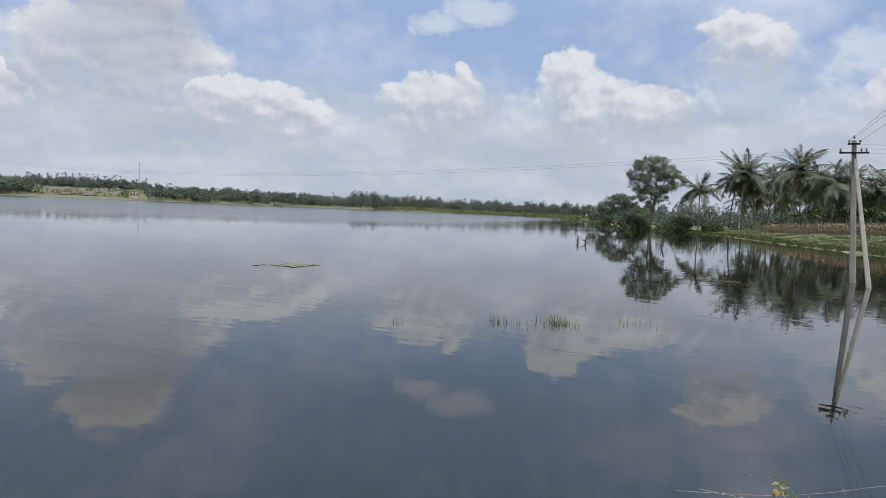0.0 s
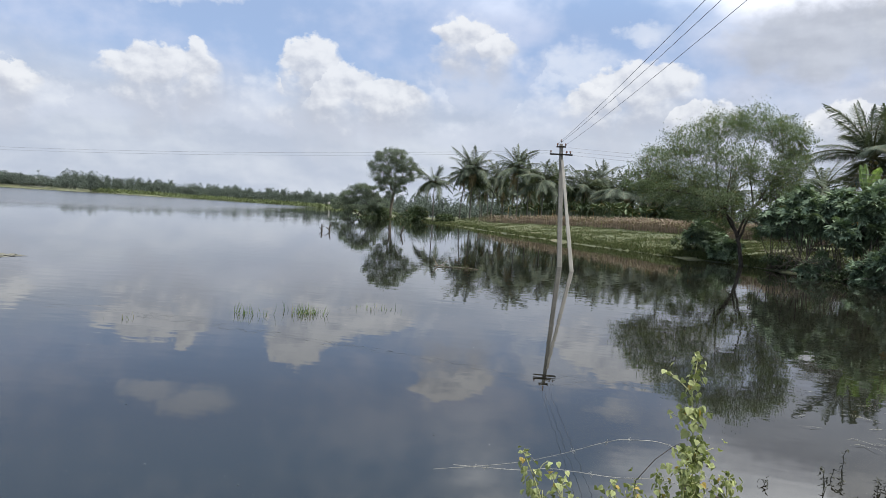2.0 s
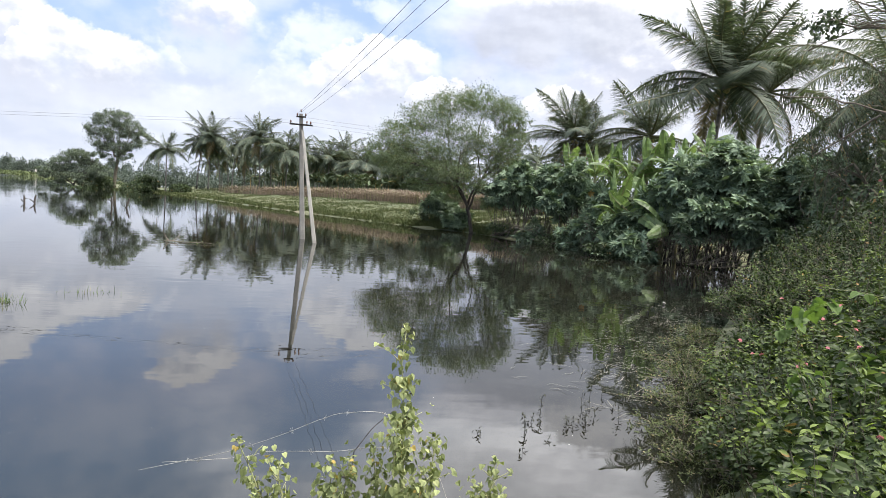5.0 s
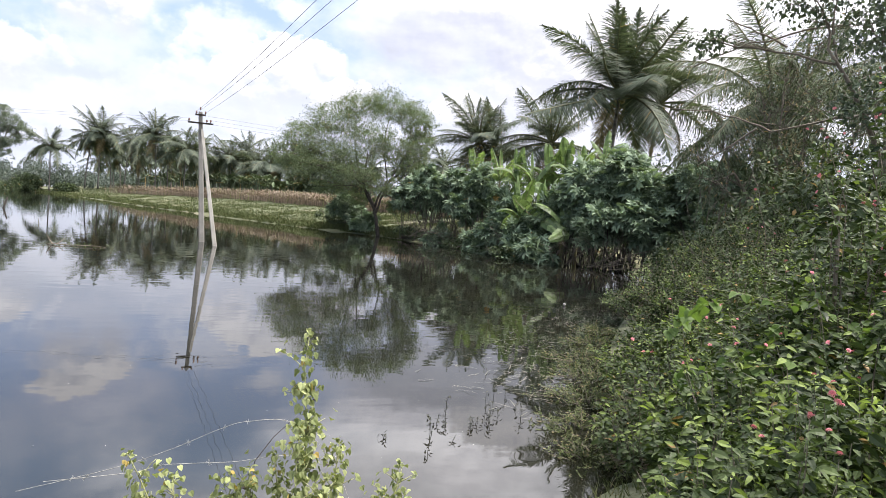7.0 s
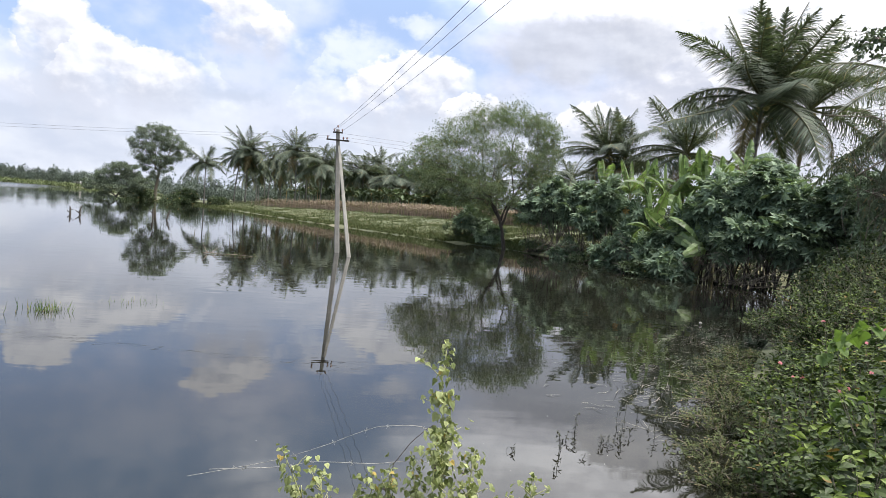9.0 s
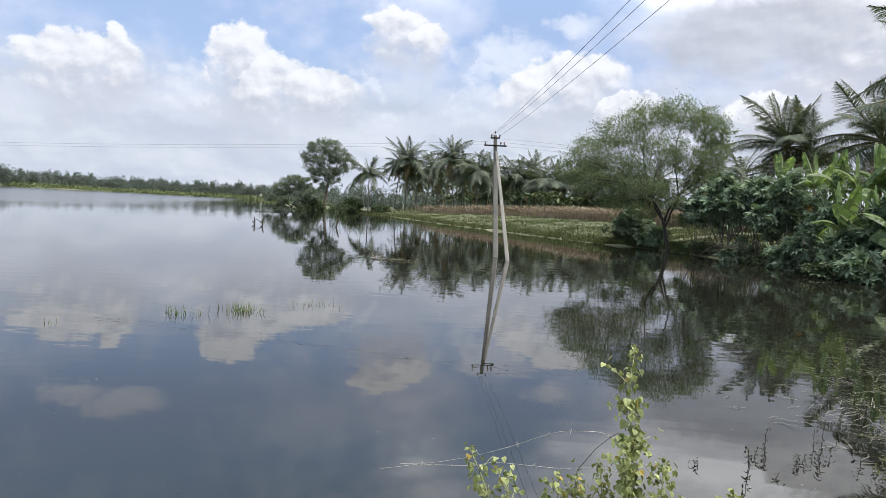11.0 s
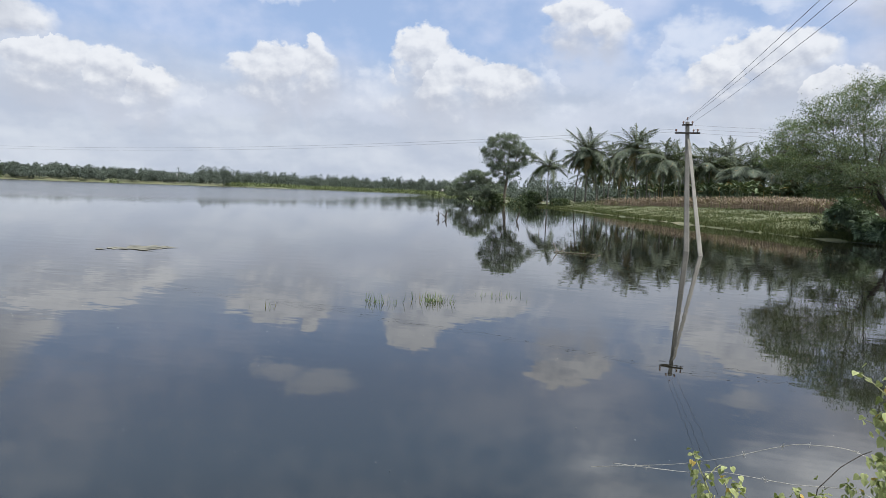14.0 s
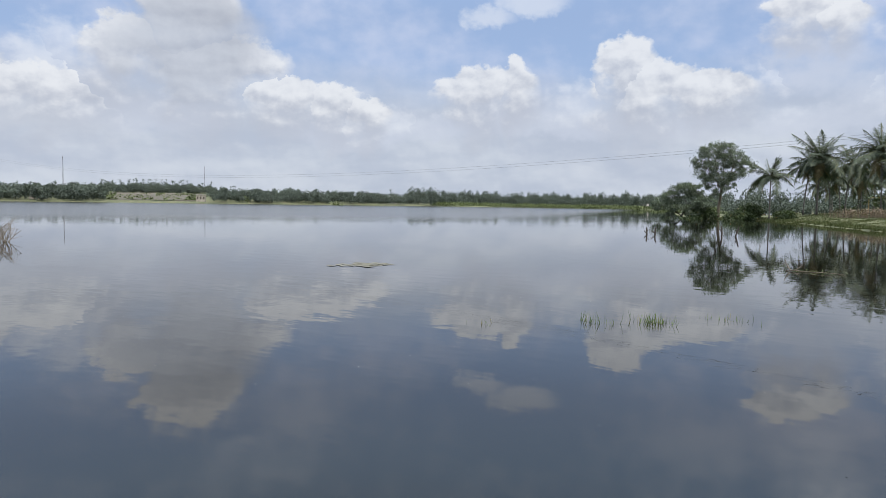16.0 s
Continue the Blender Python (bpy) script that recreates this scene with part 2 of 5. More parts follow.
EDGE_LEAF = leafy("olive_twig_leaf", (0.038, 0.052, 0.020), (0.115, 0.135, 0.055), (0.20, 0.16, 0.09), 0.10, 0.25, 0.8, 1.0)
# its shade factor paints dark gaps within the bush into the sprig leaves
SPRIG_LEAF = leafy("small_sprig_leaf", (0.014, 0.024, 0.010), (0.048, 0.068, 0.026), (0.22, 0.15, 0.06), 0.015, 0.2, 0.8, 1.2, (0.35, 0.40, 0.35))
SPRIG_YOUNG = leafy("young_sprig_leaf", (0.07, 0.10, 0.032), (0.150, 0.190, 0.070), None, 0, 0.3, 0.6, 1.2)
# lightened as well: haze over the plantation is put into the leaf tone
PLANTATION_LEAF = leafy("young_banana_leaf", (0.050, 0.070, 0.046), (0.115, 0.142, 0.086), (0.24, 0.18, 0.08), 0.03, 0.14, 0.6)
CREEPER_LEAF = leafy("creeper_leaf", (0.06, 0.105, 0.027), (0.14, 0.205, 0.062), (0.35, 0.30, 0.08), 0.05, 0.4, 0.55, 4.0)
CASTOR_LEAF = leafy("palmate_leaf", (0.078, 0.114, 0.072), (0.240, 0.302, 0.204), (0.32, 0.22, 0.07), 0.002, 0.18, 0.55, 0.9, (0.44, 0.51, 0.46))
DARK_LEAF = leafy("dark_leaf", (0.045, 0.062, 0.042), (0.110, 0.135, 0.090), None, 0, 0.22, 0.4)
# strong shade factor on noise patches: shadow between shoots painted into the leaf colour
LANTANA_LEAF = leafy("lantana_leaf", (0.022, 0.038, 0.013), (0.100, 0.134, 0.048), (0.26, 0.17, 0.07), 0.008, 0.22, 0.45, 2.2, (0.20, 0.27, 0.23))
LANTANA_YOUNG = leafy("young_lantana_leaf", (0.085, 0.118, 0.030), (0.205, 0.256, 0.078), (0.26, 0.17, 0.07), 0.004, 0.38, 0.55, 3.0)
MALLOW_LEAF = leafy("velvety_pale_leaf", (0.145, 0.168, 0.066), (0.315, 0.333, 0.160), (0.36, 0.27, 0.08), 0.03, 0.28, 0.7, 9.0)
MALLOW_STEM = surface("pale_green_stem", (0.22, 0.24, 0.10), (0.34, 0.34, 0.17), 12, 0.7, 0.002, 60)
TWIG = surface("dry_twig", (0.09, 0.072, 0.052), (0.21, 0.18, 0.14), 6, 0.9, 0.004, 50)
BANANA_LEAF = leafy("banana_leaf", (0.105, 0.150, 0.068), (0.225, 0.290, 0.138), (0.34, 0.24, 0.09), 0.02, 0.4, 0.35, 2.0)
BANANA_STEM = surface("banana_stem", (0.14, 0.16, 0.06), (0.24, 0.20, 0.10), 4, 0.6, 0.006, 30)
CORN_DRY = leafy("dry_maize", (0.150, 0.112, 0.090), (0.290, 0.216, 0.174), (0.20, 0.22, 0.09), 0.05, 0.12, 0.8)
GRASS = leafy("grass_blade", (0.048, 0.062, 0.024), (0.098, 0.110, 0.046), (0.16, 0.135, 0.075), 0.03, 0.18, 0.9, 0.15)
REED = leafy("reed_blade", (0.04, 0.08, 0.02), (0.12, 0.17, 0.05), (0.22, 0.19, 0.09), 0.2, 0.3, 0.6, 2.0)
WEED = leafy("waterlogged_leaf", (0.012, 0.014, 0.01), (0.035, 0.035, 0.022), None, 0, 0.1, 0.5, 3.0)
# blue-grey base: the distance haze is painted into the leaf colour
FAR_LEAF = leafy("haze_grey_foliage", (0.060, 0.075, 0.072), (0.118, 0.138, 0.120), None, 0, 0.15, 0.8, 0.02)
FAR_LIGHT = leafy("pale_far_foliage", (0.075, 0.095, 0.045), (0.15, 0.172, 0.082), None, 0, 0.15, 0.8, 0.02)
MAT_WEED = surface("floating_weed", (0.07, 0.07, 0.05), (0.19, 0.18, 0.13), 3, 0.7, 0.01, 30)
CONCRETE = surface("pole_concrete", (0.17, 0.165, 0.145), (0.29, 0.275, 0.245), 1.6, 0.85, 0.004, 30)
STEEL = surface("rusty_steel", (0.05, 0.045, 0.042), (0.12, 0.09, 0.075), 8, 0.6, 0.002, 60, 0.6)
PORCELAIN = surface("insulator_glaze", (0.10, 0.05, 0.035), (0.16, 0.08, 0.05), 12, 0.2, 0.001, 60)
WIRE = surface("line_wire", (0.16, 0.16, 0.17), (0.24, 0.24, 0.25), 0.3, 0.6, 0.0005, 0.9)
BARBED = surface("galvanised_wire", (0.20, 0.20, 0.18), (0.36, 0.35, 0.31), 20, 0.6, 0.001, 90, 0.5)
PLASTER = surface("weathered_plaster", (0.22, 0.20, 0.17), (0.36, 0.33, 0.28), 0.6, 0.9, 0.01, 6)
WHITEWASH = surface("whitewash", (0.42, 0.42, 0.41), (0.58, 0.58, 0.56), 0.5, 0.9, 0.01, 6)
TILE_ROOF = surface("roof_sheet", (0.30, 0.28, 0.27), (0.48, 0.45, 0.42), 0.8, 0.8, 0.02, 8)
PETAL = surface("pink_petal", (0.62, 0.16, 0.22), (0.80, 0.34, 0.36), 30, 0.6, 0.001, 150)
POD = surface("dark_pod", (0.03, 0.025, 0.02), (0.07, 0.055, 0.04), 30, 0.7, 0.001, 120)
FLOTSAM = surface("pale_flotsam", (0.20, 0.20, 0.17), (0.42, 0.41, 0.37), 20, 0.7, 0.002, 90)

# the lake: murky water, calm near the bund, faint wind ripples further out
WATER, t, p = nodes_of("lake_water")
murk = ramp(t, tex(t, 0.16, 4), [(0.35, (0.0075, 0.0082, 0.0068)), (0.7, (0.0130, 0.0122, 0.0082))])
t.links.new(murk, p.inputs["Base Color"])
p.inputs["IOR"].default_value = 1.44
swell = tex(t, 1.0, 2, stretch=(0.8, 1.5, 1))
cat = tex(t, 4.5, 2, stretch=(0.8, 1.6, 1))
gust = ramp(t, tex(t, 0.045, 3), [(0.40, (0.3, 0.3, 0.3)), (0.62, (1, 1, 1))])
# wind: only out on the open lake, well off the bund and out of the lee of the right bank
spot = t.nodes.new("ShaderNodeTexCoord")
away = t.nodes.new("ShaderNodeVectorMath")
away.operation = "LENGTH"
t.links.new(spot.outputs["Object"], away.inputs[0])
lee = t.nodes.new("ShaderNodeVectorMath")
lee.operation = "DOT_PRODUCT"
lee.inputs[1].default_value = (-1.0, -0.33, 0)
t.links.new(spot.outputs["Object"], lee.inputs[0])


def span(value, lo, hi, a, b):
    n = t.nodes.new("ShaderNodeMapRange")
    n.interpolation_type = "SMOOTHSTEP"
    for i, v in enumerate((lo, hi, a, b)):
        n.inputs[i + 1].default_value = v
    t.links.new(value, n.inputs[0])
    return n.outputs[0]


wind = t.nodes.new("ShaderNodeMath")
wind.operation = "MULTIPLY"
t.links.new(span(away.outputs["Value"], 55, 150, 0, 1), wind.inputs[0])
t.links.new(span(lee.outputs["Value"], 5, 60, 0.12, 1), wind.inputs[1])
t.links.new(span(wind.outputs[0], 0, 1, 0.004, 0.16), p.inputs["Roughness"])
open_water = span(wind.outputs[0], 0, 1, 1.0, 7.0)
ripple = t.nodes.new("ShaderNodeMath")
ripple.operation = "MULTIPLY_ADD"
t.links.new(cat, ripple.inputs[0])
ripple.inputs[1].default_value = 0.06
t.links.new(swell, ripple.inputs[2])
gusty = t.nodes.new("ShaderNodeMath")
gusty.operation = "MULTIPLY"
t.links.new(ripple.outputs[0], gusty.inputs[0])
t.links.new(gust, gusty.inputs[1])
wave = t.nodes.new("ShaderNodeMath")
wave.operation = "MULTIPLY"
t.links.new(gusty.outputs[0], wave.inputs[0])
t.links.new(open_water, wave.inputs[1])
bump(t, p, wave.outputs[0], 0.006)

# ground: grass over brown earth, bare on the steep edge of the banks
GROUND, t, p = nodes_of("ground")
geo = t.nodes.new("ShaderNodeNewGeometry")
nz = t.nodes.new("ShaderNodeSeparateXYZ")
t.links.new(geo.outputs["Normal"], nz.inputs[0])
grass = ramp(t, tex(t, 0.25, 6), [(0.30, (0.045, 0.056, 0.024)), (0.52, (0.085, 0.095, 0.042)), (0.72, (0.14, 0.122, 0.074))])
earth = ramp(t, tex(t, 0.6, 6), [(0.3, (0.03, 0.025, 0.018)), (0.7, (0.085, 0.068, 0.048))])
steep = t.nodes.new("ShaderNodeMapRange")
steep.inputs[1].default_value, steep.inputs[2].default_value = 0.84, 0.925
t.links.new(nz.outputs[2], steep.inputs[0])
c = blend(t, steep.outputs[0], earth, grass)
t.links.new(c, p.inputs["Base Color"])
p.inputs["Roughness"].default_value = 0.95
bump(t, p, tex(t, 2.5, 6), 0.12)

FIELD = surface("ploughed_field", (0.058, 0.055, 0.038), (0.115, 0.10, 0.074), 0.03, 0.95, 0.1, 0.4, stretch=(1, 0.25, 1))

# ---- building helpers ----
rng = np.random.default_rng(7)


def at(bearing, far):
    """Plan position from the bund: bearing in degrees clockwise from +y, distance in metres."""
    return far * math.sin(radians(bearing)), far * math.cos(radians(bearing))


class Soup:
    """Vertices and faces gathered for one mesh."""

    def __init__(self):
        self.v, self.f, self.n = [], [], 0

    def add(self, verts, faces):
        verts = np.asarray(verts, float).reshape(-1, 3)
        self.v.append(verts)
        self.f += [tuple(i + self.n for i in face) for face in faces]
        self.n += len(verts)
        return self

    def scatter(self, leaf, origins, ways, ups, lengths, widths):
        """One leaf template at each origin: along its way, facing up, scaled in length and width."""
        tv, tf = leaf
        o, d, u = (np.asarray(a, float).reshape(-1, 3) for a in (origins, ways, ups))
        d = d / (np.linalg.norm(d, axis=1, keepdims=True) + 1e-9)
        s = np.cross(u, d)
        s /= np.linalg.norm(s, axis=1, keepdims=True) + 1e-9
        w = np.cross(d, s)
        lengths, widths = np.broadcast_to(lengths, len(o)), np.broadcast_to(widths, len(o))
        allv = (o[:, None] + tv[None, :, 0:1] * (d * lengths[:, None])[:, None] + tv[None, :, 1:2] * (s * widths[:, None])[:, None]
                + tv[None, :, 2:3] * (w * lengths[:, None])[:, None]).reshape(-1, 3)
        m = len(tv)
        tf_of = lambda k: [tuple(i + self.n + k * m for i in face) for face in tf]
        for k in range(len(o)):
            self.f += tf_of(k)
        self.v.append(allv)
        self.n += len(allv)
        return self

    def tube(self, points, radii, sides=6, cap=True):
        pts = np.asarray(points, float)
        radii = np.broadcast_to(np.asarray(radii, float), len(pts))
        tang = np.gradient(pts, axis=0)
        tang /= np.linalg.norm(tang, axis=1, keepdims=True) + 1e-9
        ref = np.array([0.31, 0.17, 0.93]) if abs(tang[0][2]) < 0.8 else np.array([0.93, 0.2, 0.1])
        a = np.cross(tang, ref)
        a /= np.linalg.norm(a, axis=1, keepdims=True) + 1e-9
        b = np.cross(tang, a)
        ang = np.arange(sides) * 2 * np.pi / sides
        ring = pts[:, None] + radii[:, None, None] * (np.cos(ang)[None, :, None] * a[:, None] + np.sin(ang)[None, :, None] * b[:, None])
        faces = []
        for i in range(len(pts) - 1):
            for j in range(sides):
                k = (j + 1) % sides
                faces.append((i * sides + j, i * sides + k, (i + 1) * sides + k, (i + 1) * sides + j))
        if cap:
            faces.append(tuple(range(sides))[::-1])
            faces.append(tuple((len(pts) - 1) * sides + j for j in range(sides)))
        return self.add(ring.reshape(-1, 3), faces)

    def box(self, lo, hi, turn=0.0, origin=(0, 0, 0)):
        c, s = math.cos(turn), math.sin(turn)
        v = [(x, y, z) for z in (lo[2], hi[2]) for y in (lo[1], hi[1]) for x in (lo[0], hi[0])]
        v = [(origin[0] + c * x - s * y, origin[1] + s * x + c * y, origin[2] + z) for x, y, z in v]
        return self.add(v, [(0, 2, 3, 1), (4, 5, 7, 6), (0, 1, 5, 4), (2, 6, 7, 3), (0, 4, 6, 2), (1, 3, 7, 5)])

    def mesh(self, name, smooth=False):
        me = bpy.data.meshes.new(name)
        me.from_pydata(np.concatenate(self.v).tolist() if self.v else [], [], self.f)
        if smooth:
            me.polygons.foreach_set("use_smooth", [True] * len(me.polygons))
        me.update()
        return me


def part(name, soup, material, parent=None, label="", smooth=False):
    """One mesh object, under its thing where one is given."""
    me = soup.mesh(name, smooth) if isinstance(soup, Soup) else soup
    if not me.materials:
        me.materials.append(material)
    ob = new(name, me)
    if parent:
        ob.parent = parent
    if label:
        ob["label"] = label
    return ob


def thing(name, label, category, group="", x=0.0, y=0.0, z=0.0):
    ob = new(name)
    ob.location = (x, y, z)
    ob.empty_display_size = 0.2
    return tagged(ob, label, category, group)


LEAF = (np.array([(0, 0, 0), (0.45, -0.5, 0.07), (1, 0, -0.12), (0.45, 0.5, 0.07), (0.5, 0, 0.0)]), [(0, 1, 4), (1, 2, 4), (0, 4, 3), (4, 2, 3)])
LEAF_LONG = (np.array([(0, 0, 0), (0.3, -0.42, 0.05), (0.65, -0.36, 0.0), (1, 0, -0.2), (0.65, 0.36, 0.0), (0.3, 0.42, 0.05), (0.3, 0, 0.0), (0.65, 0, -0.05)]),
             [(0, 1, 6), (1, 2, 7, 6), (2, 3, 7), (0, 6, 5), (6, 7, 4, 5), (7, 3, 4)])
FLAKE = (np.array([(0, -0.3, 0), (0, 0.3, 0), (0.6, 0.5, 0.1), (1, 0, 0), (0.6, -0.5, -0.1)]), [(0, 1, 2, 3, 4)])
BLADE = (np.array([(0, -0.5, 0), (0, 0.5, 0), (0.5, 0.35, 0.05), (0.5, -0.35, 0.05), (1, 0, -0.06)]), [(0, 1, 2, 3), (3, 2, 4)])


def heart_template():
    v, f = [(0, 0, 0)], []
    rim = [(-0.12, 0.22), (0.05, 0.46), (0.32, 0.52), (0.62, 0.36), (1.0, 0.0), (0.62, -0.36), (0.32, -0.52), (0.05, -0.46), (-0.12, -0.22)]
    v += [(x, y, 0.10 * abs(y) - 0.36 * x * x + 0.045 * math.sin(11 * y + 6 * x)) for x, y in rim]
    f += [(0, i, i + 1) for i in range(1, 9)]
    return np.array(v), f


def palmate_template(lobes=7):
    v, f = [(0, 0, 0)], []
    for i in range(lobes):
        a = radians(-125 + 250 * i / (lobes - 1))
        r = 1.0 - 0.4 * abs(i - (lobes - 1) / 2) / ((lobes - 1) / 2)
        c, s = math.cos(a), math.sin(a)
        n = len(v)
        for u, w, h in ((0.55, -0.19, 0.03), (1.0, 0, -0.18), (0.55, 0.19, 0.03)):
            v.append(((c * u - s * w) * r, (s * u + c * w) * r, h * r))
        f.append((0, n, n + 1, n + 2))
    return np.array(v), f


HEART, PALMATE = heart_template(), palmate_template()


def unit(n):
    d = rng.normal(size=(n, 3))
    return d / np.linalg.norm(d, axis=1, keepdims=True)


def clumped(centres, radii, clumps, leaves, tight=0.28, hollow=0.55):
    """Leaf places in clumps near the rims of rounded masses, and each place's way outwards."""
    pts, ways = [], []
    share = np.array([r[0] * r[1] + r[0] * r[2] for r in radii])
    share = share / share.sum()
    for c, r, s in zip(centres, radii, share):
        m = max(3, int(clumps * s))
        d = unit(m)
        rad = hollow + (1 - hollow) * rng.random((m, 1)) ** 0.6
        hubs = np.array(c) + d * rad * np.array(r) * (0.85 + 0.3 * rng.random((m, 1)))
        k = max(2, int(leaves / clumps))
        spread = tight * np.mean(r)
        p = hubs[:, None] + rng.normal(size=(m, k, 3)) * spread * np.array([1, 1, 0.7]) * (0.5 + rng.random((m, 1, 1)))
        w = d[:, None] * 0.6 + rng.normal(size=(m, k, 3)) * 0.7
        pts.append(p.reshape(-1, 3))
        ways.append(w.reshape(-1, 3))
    return np.concatenate(pts), np.concatenate(ways)


def limb(soup, a, b, r0, r1, sag=0.12, steps=6, sides=6):
    """A crooked limb from a to b."""
    a, b = np.array(a, float), np.array(b, float)
    s = np.linspace(0, 1, steps)[:, None]
    off = rng.normal(size=3) * sag * np.linalg.norm(b - a)
    off[2] = abs(off[2]) * 0.6
    pts = a + (b - a) * s + off * (s * (1 - s) * 2.2) + rng.normal(size=(steps, 3)) * 0.012 * np.linalg.norm(b - a) * (s * (1 - s) * 4)
    soup.tube(pts, np.linspace(r0, r1, steps), sides)
    return pts


# ---- the large structure: ground, water ----
# shoreline of the lake, clockwise from the bund's far end
SHORE = [(-400, -230), (-60, -34), (-7, -1.6), (-2.2, 2.9), (2.4, 4.6), (4.9, 5.8), (6.5, 8.8), (8.5, 12.0), (11.2, 15.4), (15.5, 20), (22, 26),
         (28, 35.5), (24.2, 37.3), (20.8, 39.6), (18.2, 45.4), (15.0, 53), (12.8, 58.5), (9.4, 62.7), (4.6, 72.6), (-1.2, 85.5), (-7.4, 99), (-15.5, 120),
         (-25, 146), (-36, 165), (-50, 172), (-62, 196), (-96, 288), (-60, 300), (-20, 420), (-60, 560), (-190, 600)]
SHORE += [at(a, r) for a, r in ((-30, 640), (-38, 600), (-48, 520), (-57, 470), (-66, 430), (-80, 400), (-96, 430))]
SH = np.array(SHORE)


def shore_distance(p):
    """Signed distance to the shoreline: positive on land."""
    p = np.asarray(p, float)
    best = np.full(len(p), 1e9)
    inside = np.zeros(len(p), bool)
    for a, b in zip(SH, np.roll(SH, -1, 0)):
        ab = b - a
        s = np.clip(((p - a) @ ab) / (ab @ ab), 0, 1)
        best = np.minimum(best, np.linalg.norm(p - a - s[:, None] * ab, axis=1))
        cross = ((a[1] > p[:, 1]) != (b[1] > p[:, 1]))
        with np.errstate(divide="ignore", invalid="ignore"):
            xi = a[0] + (p[:, 1] - a[1]) / (b[1] - a[1]) * (b[0] - a[0])
        inside ^= cross & (p[:, 0] < xi)
    return np.where(inside, -best, best)


def ground_height(p):
    p = np.asarray(p, float).reshape(-1, 2)
    d = shore_distance(p)
    r = np.hypot(p[:, 0], p[:, 1])
    # ragged water's edge on the far bank
    d = d + np.array([0.9 * noise.noise((x * 0.21, y * 0.21, 7)) + 0.5 * noise.noise((x * 0.6, y * 0.6, 9)) for x, y in p]) * ((r > 34) & (r < 300))
    b = np.degrees(np.arctan2(p[:, 0], p[:, 1]))
    spit = np.clip(1 - np.hypot(p[:, 0] + 75, p[:, 1] - 230) / 75, 0, 1)
    top = np.where((r < 22) & (p[:, 1] < 16), 1.05, 1.0)
    top = np.where(r > 320, 1.2, top) * (1 - 0.75 * (spit > 0))
    slope = np.where(r < 22, 0.6, np.where(r < 140, 0.42, 0.2))
    z = np.where(d > 0, top * (1 - np.exp(-slope * d / top)), np.maximum(-2.0, 0.3 * d))
    # the bank climbs gently to the fields behind the grove's shore
    climb = np.clip((d - 2) / 20, 0, 1)
    z += np.where((r >= 22) & (r < 320) & (spit <= 0) & (d > 0) & (b > -14) & (b < 26), 1.1 * climb * climb * (3 - 2 * climb), 0)
    near_edge = np.clip(d / 2.0, 0, 1)
    z += near_edge * np.array([0.16 * noise.noise((x * 0.55, y * 0.55, 0)) + 0.22 * noise.noise((x * 0.12, y * 0.12, 4)) for x, y in p]) * (r > 9)
    hill = np.clip((r - 480) / 520, 0, 1) * np.exp(-((b + 61) / 14) ** 2) * 15 + np.clip((r - 700) / 1200, 0, 1) * 6
    return z + hill * (d > 0)


def build_ground():
    rings = np.concatenate([np.linspace(0.6, 30, 50), np.geomspace(31, 300, 80), np.geomspace(310, 4600, 55)])
    turns = 540
    ang = np.arange(turns) * 2 * np.pi / turns
    xy = np.stack([rings[:, None] * np.sin(ang), rings[:, None] * np.cos(ang)], -1).reshape(-1, 2)
    xy = np.concatenate([xy, [[0, 0]]])
    z = ground_height(xy)
    f = []
    for i in range(len(rings) - 1):
        for j in range(turns):
            k = (j + 1) % turns
            f.append((i * turns + j, (i + 1) * turns + j, (i + 1) * turns + k, i * turns + k))
    f += [(j, (j + 1) % turns, len(xy) - 1) for j in range(turns)]
    s = Soup().add(np.column_stack([xy, z]), f)
    ob = part("ground", s, GROUND, smooth=True)
    tagged(ob, "grassy earth banks and lake bed around the water", "ground", kind="structure")


build_ground()
s = Soup().add([(-900, -200, 0), (500, -200, 0), (500, 900, 0), (-900, 900, 0)], [(0, 1, 2, 3)])
tagged(part("water", s, WATER), "calm murky lake water mirroring the cloudy sky", "lake", kind="structure")


def level(x, y):
    return float(ground_height([(x, y)])[0])


# ---- power line ----
OCT = ((-1, -0.7), (-0.7, -1), (0.7, -1), (1, -0.7), (1, 0.7), (0.7, 1), (-0.7, 1), (-1, 0.7))


